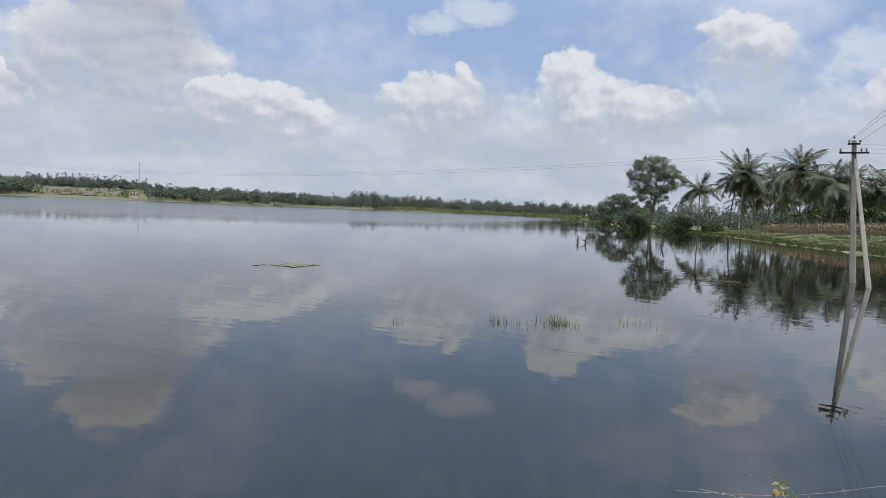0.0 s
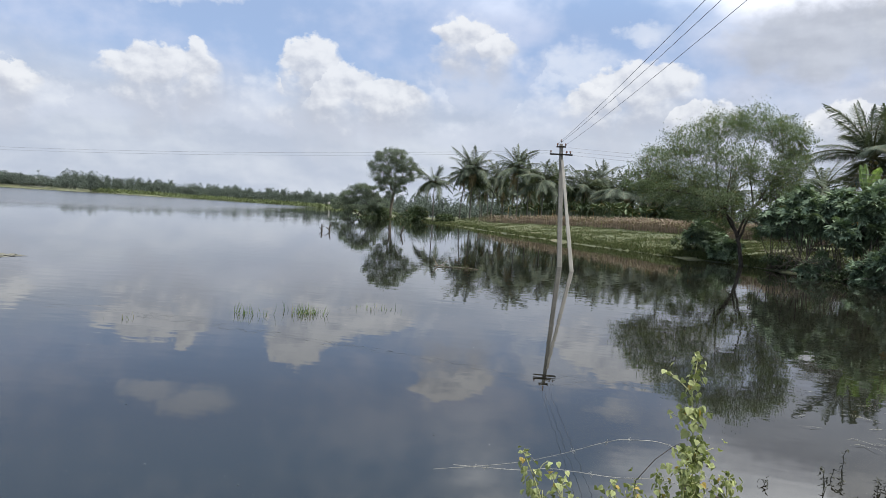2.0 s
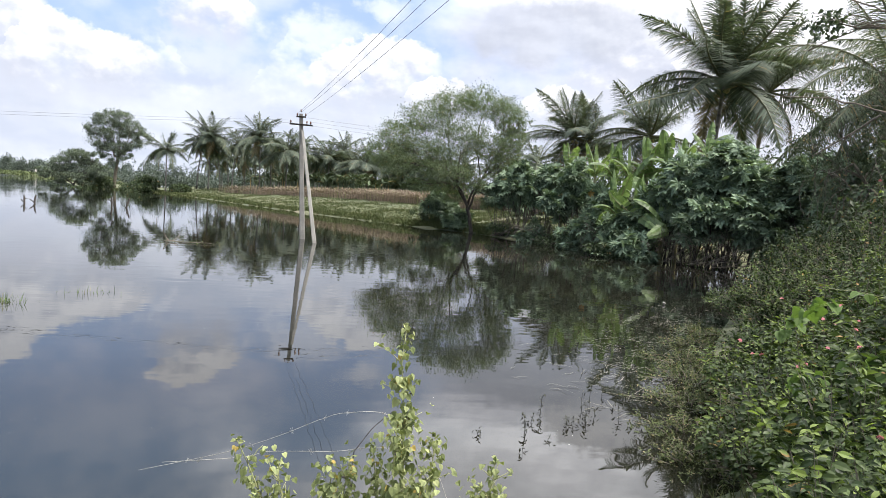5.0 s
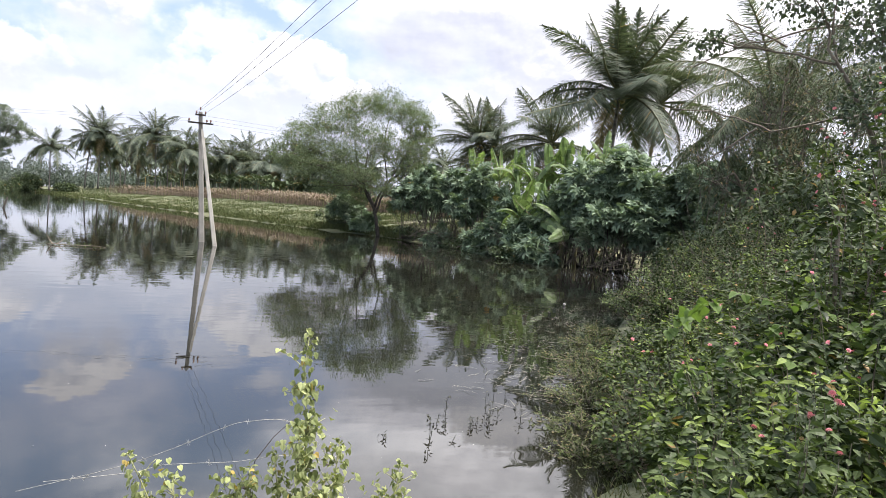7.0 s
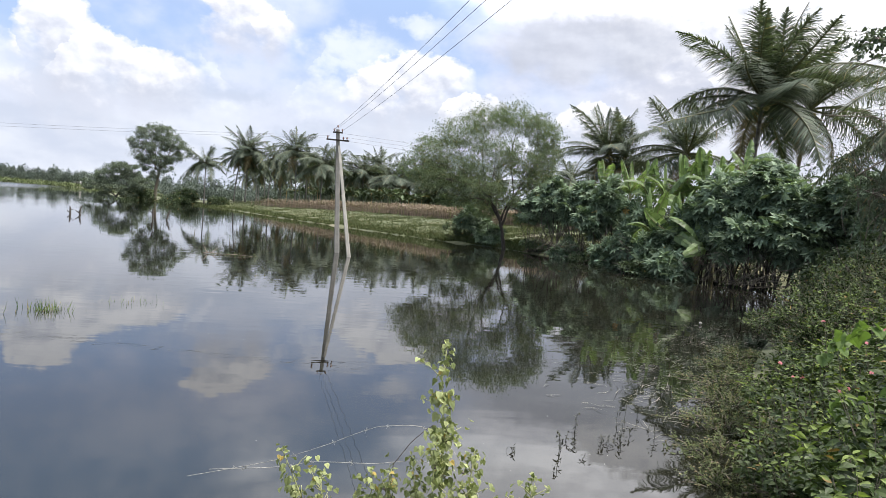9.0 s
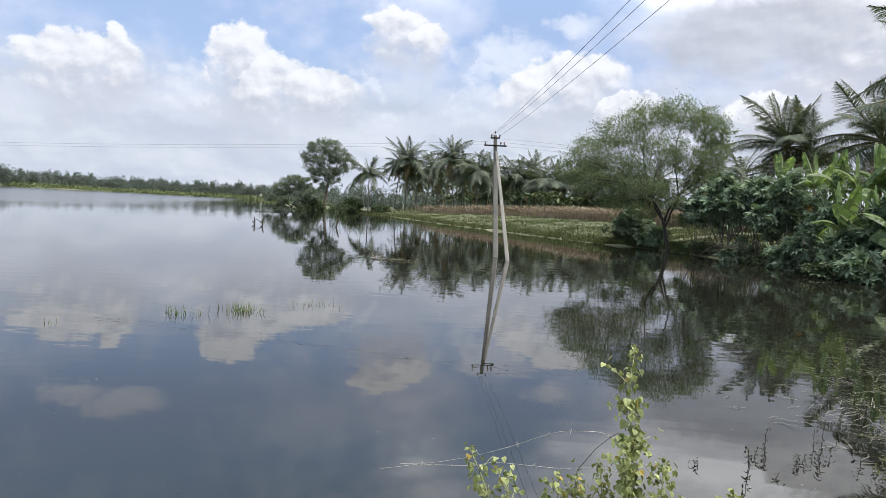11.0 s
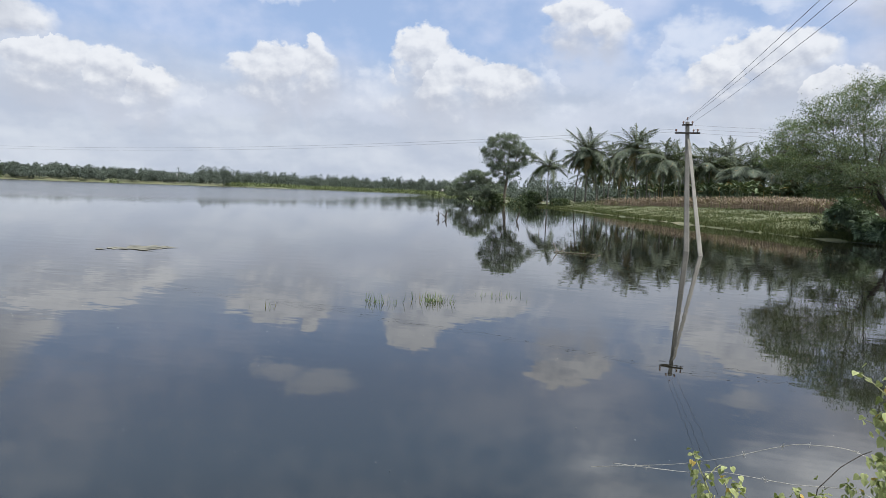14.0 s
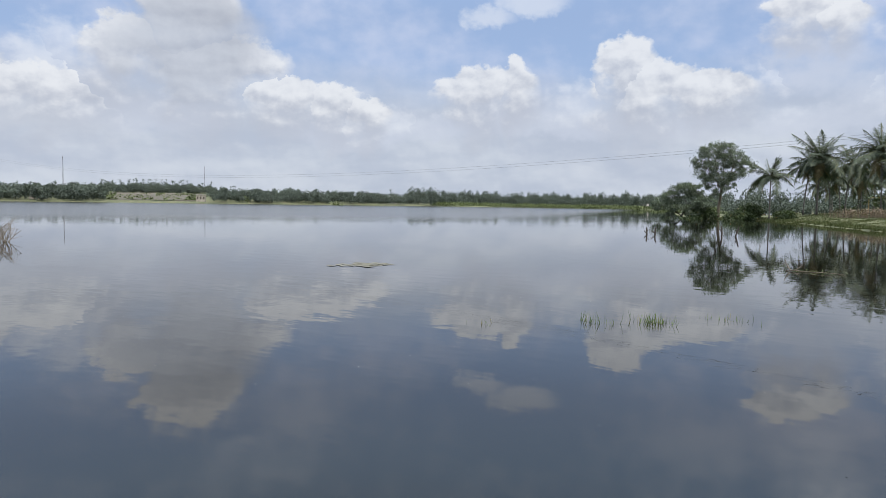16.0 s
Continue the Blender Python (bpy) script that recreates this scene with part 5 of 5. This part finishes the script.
# drowned weeds in front of the lantana
def water_weed(x, y, h, n):
    ob = thing("water_weed", "thin dark drowned weed standing in shallow water", "weed", "drowned weeds", x, y, 0)
    s = Soup()
    q = limb(s, (0, 0, -0.2), (rng.normal() * 0.06, rng.normal() * 0.05, h), 0.006, 0.003, 0.1, 6, 4)
    part("stem", s, WEED, ob)
    k = rng.integers(1, 6, n)
    o = q[k] + rng.normal(size=(n, 3)) * 0.02
    s = Soup().scatter(LEAF, o, np.column_stack([rng.normal(size=(n, 2)), 0.5 * rng.normal(size=n)]), np.tile((0, 0.2, 1.0), (n, 1)), 0.06, 0.022)
    part("leaves", s, WEED, ob)


for x, y, h, n in ((2.82, 7.1, 0.42, 14), (2.9, 7.3, 0.3, 12), (3.05, 7.6, 0.18, 10), (3.22, 7.5, 0.22, 12), (3.3, 7.9, 0.40, 14), (3.42, 7.45, 0.14, 16), (3.55, 7.6, 0.13, 16), (3.66, 7.7, 0.34, 14),
                   (3.75, 7.5, 0.16, 12), (3.95, 8.1, 0.36, 12), (4.05, 7.8, 0.14, 12), (4.2, 7.7, 0.32, 12), (4.4, 8.0, 0.15, 10), (2.26, 7.2, 0.08, 8), (2.36, 7.2, 0.09, 8), (4.25, 8.5, 0.3, 10), (4.5, 8.6, 0.28, 10), (3.0, 7.0, 0.12, 8)):
    water_weed(x, y, 0.6 * h, int(1.7 * n))

# flotsam: specks of leaf and foam on the near water, and the reed litter before the lantana
s = Soup()
n = 300
o = np.column_stack([-16 + 22 * rng.random(n), 5.2 + 12 * rng.random(n) ** 1.6, np.full(n, 0.004)])
s.scatter(FLAKE, o, np.column_stack([rng.normal(size=(n, 2)), np.zeros(n)]), np.tile((0, 0, 1.0), (n, 1)), 0.006 + 0.018 * rng.random(n) ** 3, 0.006)
tagged(part("flotsam", s, FLOTSAM), "scattered pale specks of leaf floating on the water", "flotsam", kind="stuff")
s = Soup()
n = 620
u = rng.random(n)
o = np.column_stack([4.6 + 6.5 * u + rng.normal(size=n) * 0.6, 8.7 + 8.5 * u + rng.normal(size=n) * 0.9, np.full(n, 0.006)])
s.scatter(BLADE, o, np.column_stack([rng.normal(size=n), 0.4 * rng.normal(size=n), 0.05 * rng.random(n)]), np.tile((0, 0, 1.0), (n, 1)), 0.12 + 0.4 * rng.random(n), 0.010)
tagged(part("reed_litter", s, MAT_WEED), "floating pale straw and weed along the lantana", "water weed", kind="stuff")
ob = thing("floating_scrap", "white scrap of foam floating on dark water", "litter", "", 10.7, 17.8, 0)
s = Soup()
bm = bmesh.new()
bmesh.ops.create_icosphere(bm, subdivisions=2, radius=0.05)
s.add([np.array(v.co) * (1, 0.7, 0.9) * (1 + 0.3 * noise.noise(v.co * 12)) + (0, 0, 0.05) for v in bm.verts], [tuple(v.index for v in f.verts) for f in bm.faces])
bm.free()
part("scrap", s, FLOTSAM, ob, smooth=True)

# ---- the lantana thicket on the near bank ----
_flower = Soup()
for i in range(16):
    a, r = i * 2.4, 0.0042 * math.sqrt(i + 0.5)
    c = np.array([r * math.cos(a), r * math.sin(a), 0.012 - 0.9 * r * r * 60])
    for j in range(4):
        q = a + j * 1.571
        _flower.add([c, c + np.array([0.007 * math.cos(q - 0.5), 0.007 * math.sin(q - 0.5), 0.003]), c + np.array([0.009 * math.cos(q), 0.009 * math.sin(q), 0.001]),
                     c + np.array([0.007 * math.cos(q + 0.5), 0.007 * math.sin(q + 0.5), 0.003])], [(0, 1, 2, 3)])
FLOWER = _flower.mesh("flower_head")
FLOWER.materials.append(PETAL)


def lantana(x, y, w, d, h, shoots, flowers, size, seed, mat_leaf=None):
    """A mound of upright shoots with opposite pairs of leaves, flower heads at some tips."""
    r = np.random.default_rng(seed + 900)
    z0 = max(level(x, y), -0.1) - 0.05
    ob = thing("lantana_bush", "tangled lantana bush with small green leaves and pink flower heads", "shrub", "lantana bushes", x, y, z0)
    stems = Soup()
    a, rr = r.random(shoots) * 6.283, np.sqrt(r.random(shoots))
    top = h * (1 - 0.75 * rr ** 2.4) * (0.55 + 0.45 * r.random(shoots)) + 0.12
    top *= np.array([1 + 0.95 * noise.noise((1.9 * (x + w * q * math.cos(b)), 1.9 * (y + d * q * math.sin(b)), 2.0 * seed)) for q, b in zip(rr, a)]) * np.where(r.random(shoots) < 0.06, 1.35, 1.0)
    root = np.column_stack([w * rr * np.cos(a), d * rr * np.sin(a), np.maximum(0.0, top - 0.35 - 0.5 * r.random(shoots))])
    lean = np.column_stack([0.35 * rr * np.cos(a) + 0.16 * r.normal(size=shoots), 0.35 * rr * np.sin(a) + 0.16 * r.normal(size=shoots), np.ones(shoots)])
    lean /= np.linalg.norm(lean, axis=1, keepdims=True)
    span = np.maximum(0.25, top - root[:, 2])
    tip = root + lean * span[:, None]
    for i in range(0, shoots, 3):
        stems.tube([root[i] * (0.5, 0.5, 0), root[i], tip[i]], (0.008, 0.006, 0.002), 4)
    part("stem_tangle", stems, TWIG, ob)
    o, ways, ups, ln = [], [], [], []
    pairs = 7
    for k in range(pairs):
        u = (k + 0.6 * r.random(shoots)) / pairs
        c = root + lean * (span * (0.15 + 0.85 * u))[:, None]
        turn = a + k * 1.571 + 0.5 * r.normal(size=shoots)
        for side in (0, math.pi):
            q = turn + side
            wy = np.column_stack([np.cos(q), np.sin(q), 0.5 - 1.25 * r.random(shoots)])
            o.append(c + wy * 0.012)
            ways.append(wy)
            ups.append(np.column_stack([0.95 * r.normal(size=(shoots, 2)), np.ones(shoots)]))
            ln.append(size * (1.2 - 0.6 * u) * (0.45 + 0.8 * r.random(shoots)))
    o, ways, ups, ln = np.concatenate(o), np.concatenate(ways), np.concatenate(ups), np.concatenate(ln)
    keep = o[:, 2] > 0.03
    young = np.repeat(np.arange(pairs) >= pairs - 2, 2 * shoots) & (np.tile(r.random(shoots), 2 * pairs) < 0.42)
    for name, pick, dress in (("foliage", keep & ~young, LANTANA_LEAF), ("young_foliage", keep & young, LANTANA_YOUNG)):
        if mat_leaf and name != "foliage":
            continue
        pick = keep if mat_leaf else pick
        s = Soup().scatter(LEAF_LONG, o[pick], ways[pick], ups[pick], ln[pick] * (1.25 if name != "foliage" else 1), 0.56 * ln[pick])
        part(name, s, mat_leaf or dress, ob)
    pick = np.argsort(-top / h + 0.5 * r.random(shoots))[:flowers]
    for c in tip[pick]:
        f = part("flower_head", FLOWER, PETAL, ob, "small round pink lantana flower head")
        f.location = c + np.array([0, 0, 0.025])
        f.rotation_euler = (radians(35 + 15 * r.normal()), radians(15 * r.normal()), r.random() * 6)
        f.scale = (0.8 + 0.4 * r.random(),) * 3


BUSHES = [(3.75, 3.05, 0.8, 0.7, 0.6, 260, 9, 0.112), (4.6, 3.3, 0.8, 0.7, 0.95, 270, 9, 0.122), (5.3, 5.6, 1.0, 0.9, 0.8, 420, 5, 0.088), (4.9, 4.3, 1.0, 0.9, 0.9, 380, 9, 0.118), (6.7, 7.5, 1.1, 1.1, 0.85, 460, 4, 0.084), (6.9, 5.8, 1.2, 1.1, 1.4, 440, 7, 0.115), (6.1, 4.3, 1.0, 0.9, 1.3, 380, 12, 0.132),
          (8.6, 7.8, 1.4, 1.3, 1.6, 520, 3, 0.092), (10.6, 9.6, 1.5, 1.4, 1.5, 500, 3, 0.09), (7.2, 4.6, 0.9, 0.8, 1.9, 460, 11, 0.118), (11.0, 7.5, 1.8, 1.6, 2.3, 640, 3, 0.095)]
for i, (x, y, w, d, h, n, fl, sz) in enumerate(BUSHES):
    lantana(x, y, w, d, h, n, fl, sz, i)
lantana(6.85, 5.25, 0.55, 0.5, 3.1, 150, 16, 0.12, 30)
lantana(7.6, 5.6, 0.6, 0.5, 2.6, 150, 8, 0.12, 31)


def sprig_bush(label, x, y, w, d, h, branches, size, seed, dress, fresh, twigs=9, per=11, group="sprig bushes"):
    """Arching branches set with thin twigs and small alternate leaves, brighter at the tips."""
    r = np.random.default_rng(seed + 1500)
    z0 = max(level(x, y), -0.1) - 0.05
    ob = thing("sprig_bush", label, "shrub", group, x, y, z0)
    a, rr = r.random(branches) * 6.283, np.sqrt(r.random(branches))
    out = np.column_stack([w * rr * np.cos(a), d * rr * np.sin(a), np.zeros(branches)])
    rise = h * (1 - 0.6 * rr ** 2) * (0.6 + 0.5 * r.random(branches))
    wob = r.normal(size=(branches, 3)) * 0.08 * h

    def along(i, u):
        u = u[:, None]
        p = out[i] * (0.25 + 0.75 * u ** 1.3) + wob[i] * np.sin(4 * u)
        p[:, 2] += rise[i] * (1.55 * u[:, 0] - 0.62 * u[:, 0] ** 2)
        return p

    wood = Soup()
    for i in range(branches):
        wood.tube(along(np.full(6, i), np.linspace(0, 1, 6)), np.linspace(0.010, 0.003, 6), 4)
    i = np.repeat(np.arange(branches), twigs)
    u = np.clip(0.30 + 0.72 * r.random(len(i)), 0, 1)
    base = along(i, u)
    tang = along(i, u + 0.02) - base
    tang /= np.linalg.norm(tang, axis=1, keepdims=True) + 1e-9
    way = tang * 0.6 + r.normal(size=(len(i), 3)) * 0.55 + np.array([0, 0, 0.25])
    way /= np.linalg.norm(way, axis=1, keepdims=True)
    span = h * (0.13 + 0.16 * r.random(len(i))) + 0.05
    for q in range(0, len(i), 3):
        wood.tube([base[q], base[q] + way[q] * span[q]], (0.003, 0.0015), 3)
    part("stem_tangle", wood, TWIG, ob)
    j = np.repeat(np.arange(len(i)), per)
    v = np.tile((np.arange(per) + 0.6) / per, len(i))
    o = base[j] + way[j] * (span[j] * v)[:, None]
    o[:, 2] -= 0.12 * span[j] * v ** 2
    side = np.cross(way[j], np.array([0, 0, 1.0])) * np.where(np.arange(len(j)) % 2, 1, -1)[:, None]
    lw = side + way[j] * 0.5 + r.normal(size=(len(j), 3)) * 0.3
    ln = size * (1.1 - 0.4 * v) * (0.6 + 0.7 * r.random(len(j)))
    young = (u[j] > 0.84) & (r.random(len(i))[j] < 0.42)
    up = np.column_stack([0.45 * r.normal(size=(len(j), 2)), np.ones(len(j))])
    keep = o[:, 2] > 0.03
    for name, pick, coat in (("foliage", keep & ~young, dress), ("young_foliage", keep & young, fresh)):
        part(name, Soup().scatter(LEAF, o[pick], lw[pick], up[pick], ln[pick], 0.5 * ln[pick]), coat, ob)


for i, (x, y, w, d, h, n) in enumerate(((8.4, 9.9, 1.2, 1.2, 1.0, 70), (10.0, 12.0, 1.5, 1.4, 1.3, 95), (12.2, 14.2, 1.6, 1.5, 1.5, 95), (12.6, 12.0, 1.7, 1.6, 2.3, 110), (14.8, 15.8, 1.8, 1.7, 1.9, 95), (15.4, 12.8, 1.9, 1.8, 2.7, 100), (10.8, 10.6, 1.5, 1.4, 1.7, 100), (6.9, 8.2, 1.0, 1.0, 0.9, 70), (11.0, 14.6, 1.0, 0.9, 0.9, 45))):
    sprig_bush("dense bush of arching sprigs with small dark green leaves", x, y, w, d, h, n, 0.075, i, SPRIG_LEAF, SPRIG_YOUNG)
for i, (x, y, w, h) in enumerate(((4.5, 6.2, 0.7, 0.30), (4.9, 7.2, 0.8, 0.34), (5.6, 8.3, 0.9, 0.38), (6.4, 9.5, 0.9, 0.38), (7.1, 10.8, 0.9, 0.36), (8.2, 12.3, 0.9, 0.34), (9.2, 13.6, 0.8, 0.30), (5.9, 7.2, 0.8, 0.55))):
    sprig_bush("low straggling olive weeds sprawling onto the water", x, y, w, w, h, 46, 0.040, 40 + i, EDGE_LEAF, EDGE_LEAF, 8, 9, "waterside weeds")

# climbers with heart-shaped leaves over the lantana
ob = thing("creeper", "bright green creeper with heart-shaped leaves trailing over lantana", "climber")
for q in range(14):
    s = Soup()
    a = np.array([4.9 + 2.6 * rng.random(), 4.0 + 2.6 * rng.random(), 0])
    a[2] = 0.95 + 0.5 * rng.random() + 0.28 * (a[0] - 5)
    b = a + np.array([rng.normal() * 0.7, rng.normal() * 0.5, 0.25 + 0.2 * rng.random()])
    p = limb(s, a, b, 0.004, 0.002, 0.25, 9, 4)
    part("tendril", s, MALLOW_STEM, ob)
    for c in np.repeat(p, 2, 0)[:16] + rng.normal(size=(16, 3)) * 0.03:
        way, up = (rng.normal(), rng.normal(), -0.5), (0.4 * rng.normal(), 0.4 * rng.normal() - 0.4, 1.0)
        k = 0.085 + 0.065 * rng.random()
        s = Soup().scatter(HEART, np.array([c]), np.array([way]), np.array([up]), np.array([k]), np.array([k]))
        part("leaf", s, CREEPER_LEAF, ob)

# ---- mallow on the bund's edge ----
def mallow(x, y, tips, label):
    """Upright velvety mallow: one stem to each tip, leaves and pods along it."""
    z0 = level(x, y) - 0.05
    ob = thing("mallow_plant", label, "wild plant", "", x, y, z0)
    leaves = Soup()
    for tx, ty, tz, k in tips:
        k = int(k * (2.9 if tz > 1.5 else 3.8))
        stem = Soup()
        e = np.array([tx - x, ty - y, tz - z0])
        q = limb(stem, (rng.normal() * 0.05, rng.normal() * 0.05, 0), e, 0.011, 0.003, 0.06, 9, 6)
        for _ in range(k // 5):
            j = rng.integers(3, 8)
            b = q[j] + np.clip(np.array([rng.normal() * 0.07, rng.normal() * 0.06, 0.05 + 0.06 * rng.random()]), -0.13, 0.13)
            limb(stem, q[j], b, 0.004, 0.002, 0.15, 4, 4)
            m = 4
            leaves.scatter(HEART, b + rng.normal(size=(m, 3)) * 0.03, np.column_stack([rng.normal(size=(m, 2)), -0.5 * np.ones(m)]), np.column_stack([rng.normal(size=(m, 2)) * 0.5, np.ones(m)]), 0.036, 0.038)
        part("stem", stem, MALLOW_STEM, ob, smooth=True)
        t = 2 + 6 * rng.random(k) ** 0.7
        i0 = np.minimum(t.astype(int), 7)
        base = q[i0] + (q[i0 + 1] - q[i0]) * (t - i0)[:, None]
        out = np.column_stack([rng.normal(size=(k, 2)), -0.25 + 0.5 * rng.normal(size=k)])
        out /= np.linalg.norm(out, axis=1, keepdims=True)
        o = base + out * (0.02 + 0.05 * rng.random((k, 1)))
        w = out + np.array([0, 0, -0.95])
        sz = np.interp(t, [2, 6, 8], [0.062, 0.052, 0.030]) * (0.6 + 0.6 * rng.random(k))
        leaves.scatter(HEART, o, w, np.column_stack([rng.normal(size=(k, 2)) * 0.5, np.ones(k)]), sz, sz * 1.0)
        m = 9
        leaves.scatter(HEART, q[8] + rng.normal(size=(m, 3)) * 0.014, np.column_stack([rng.normal(size=(m, 2)), 0.6 + 0.4 * rng.normal(size=m)]), unit(m) + (0, 0, 0.6), 0.028, 0.026)
        for _ in range(3):
            pod = Soup()
            bm = bmesh.new()
            bmesh.ops.create_icosphere(bm, subdivisions=1, radius=0.011)
            c = q[rng.integers(4, 8)] + rng.normal(size=3) * 0.04
            pod.add([c + np.array(v.co) * (1, 1, 0.8) for v in bm.verts], [tuple(v.index for v in f.verts) for f in bm.faces])
            bm.free()
            part("seed_pod", pod, POD, ob, "dark dry seed pod")
    part("leaves", leaves, MALLOW_LEAF, ob)


mallow(0.92, 4.05, [(0.92, 4.25, 1.79, 52), (1.14, 4.15, 1.12, 26), (0.74, 4.2, 1.04, 26), (1.02, 3.95, 0.95, 22), (0.86, 4.0, 1.2, 24)], "tall velvety mallow with pale green leaves at the water's edge")
mallow(0.35, 4.10, [(-0.10, 4.2, 1.09, 22), (0.16, 4.2, 0.93, 18), (0.48, 4.15, 0.97, 20), (0.60, 4.1, 1.0, 20), (0.05, 4.0, 0.82, 16)], "low velvety mallow with drooping pale green leaves")
mallow(1.30, 3.92, [(1.48, 3.95, 1.02, 18), (1.38, 3.9, 0.88, 14)], "small velvety mallow with drooping pale green leaves")

# ---- barbed wire loops before the mallow ----
def barbed_wire(points, label):
    ob = thing("barbed_wire", label, "barbed wire", "barbed wire strands")
    pts = np.array(points, float)
    u = np.linspace(0, len(pts) - 1, 50)
    i = np.minimum(u.astype(int), len(pts) - 2)
    f = (u - i)[:, None]
    p0, p1, p2, p3 = pts[np.maximum(i - 1, 0)], pts[i], pts[i + 1], pts[np.minimum(i + 2, len(pts) - 1)]
    c = 0.5 * (2 * p1 + (p2 - p0) * f + (2 * p0 - 5 * p1 + 4 * p2 - p3) * f ** 2 + (3 * p1 - p0 - 3 * p2 + p3) * f ** 3)
    part("strand", Soup().tube(c, 0.0019, 5), BARBED, ob)
    for k in range(4, 48, 6):
        s = Soup()
        for _ in range(3):
            a = unit(1)[0] * 0.022
            s.tube([c[k] - a, c[k] + a], 0.0011, 4)
        part("barb", s, BARBED, ob)


barbed_wire([(-0.75, 4.62, 0.72), (-0.2, 4.64, 0.83), (0.14, 4.64, 0.94), (0.42, 4.63, 1.06), (0.6, 4.62, 1.11), (0.9, 4.58, 1.10), (1.15, 4.3, 0.9), (1.3, 4.0, 0.5)], "slack grey barbed wire arching over the water's edge")
barbed_wire([(-0.6, 4.6, 0.78), (-0.1, 4.62, 0.80), (0.09, 4.64, 0.83), (0.5, 4.63, 0.83), (0.95, 4.58, 0.85), (1.2, 4.3, 0.6), (1.25, 4.1, 0.45)], "slack grey barbed wire strung low over the water's edge")
s = Soup()
limb(s, (0.64, 4.55, 0.3), (0.66, 4.6, 0.84), 0.004, 0.004, 0.05, 5, 4)
limb(s, (0.66, 4.6, 0.84), (0.92, 4.55, 1.15), 0.004, 0.003, 0.2, 6, 4)
ob = thing("dry_stem", "thin dark bent dry stem beside the mallow", "twig")
part("stem", s, BARK_DARK, ob)
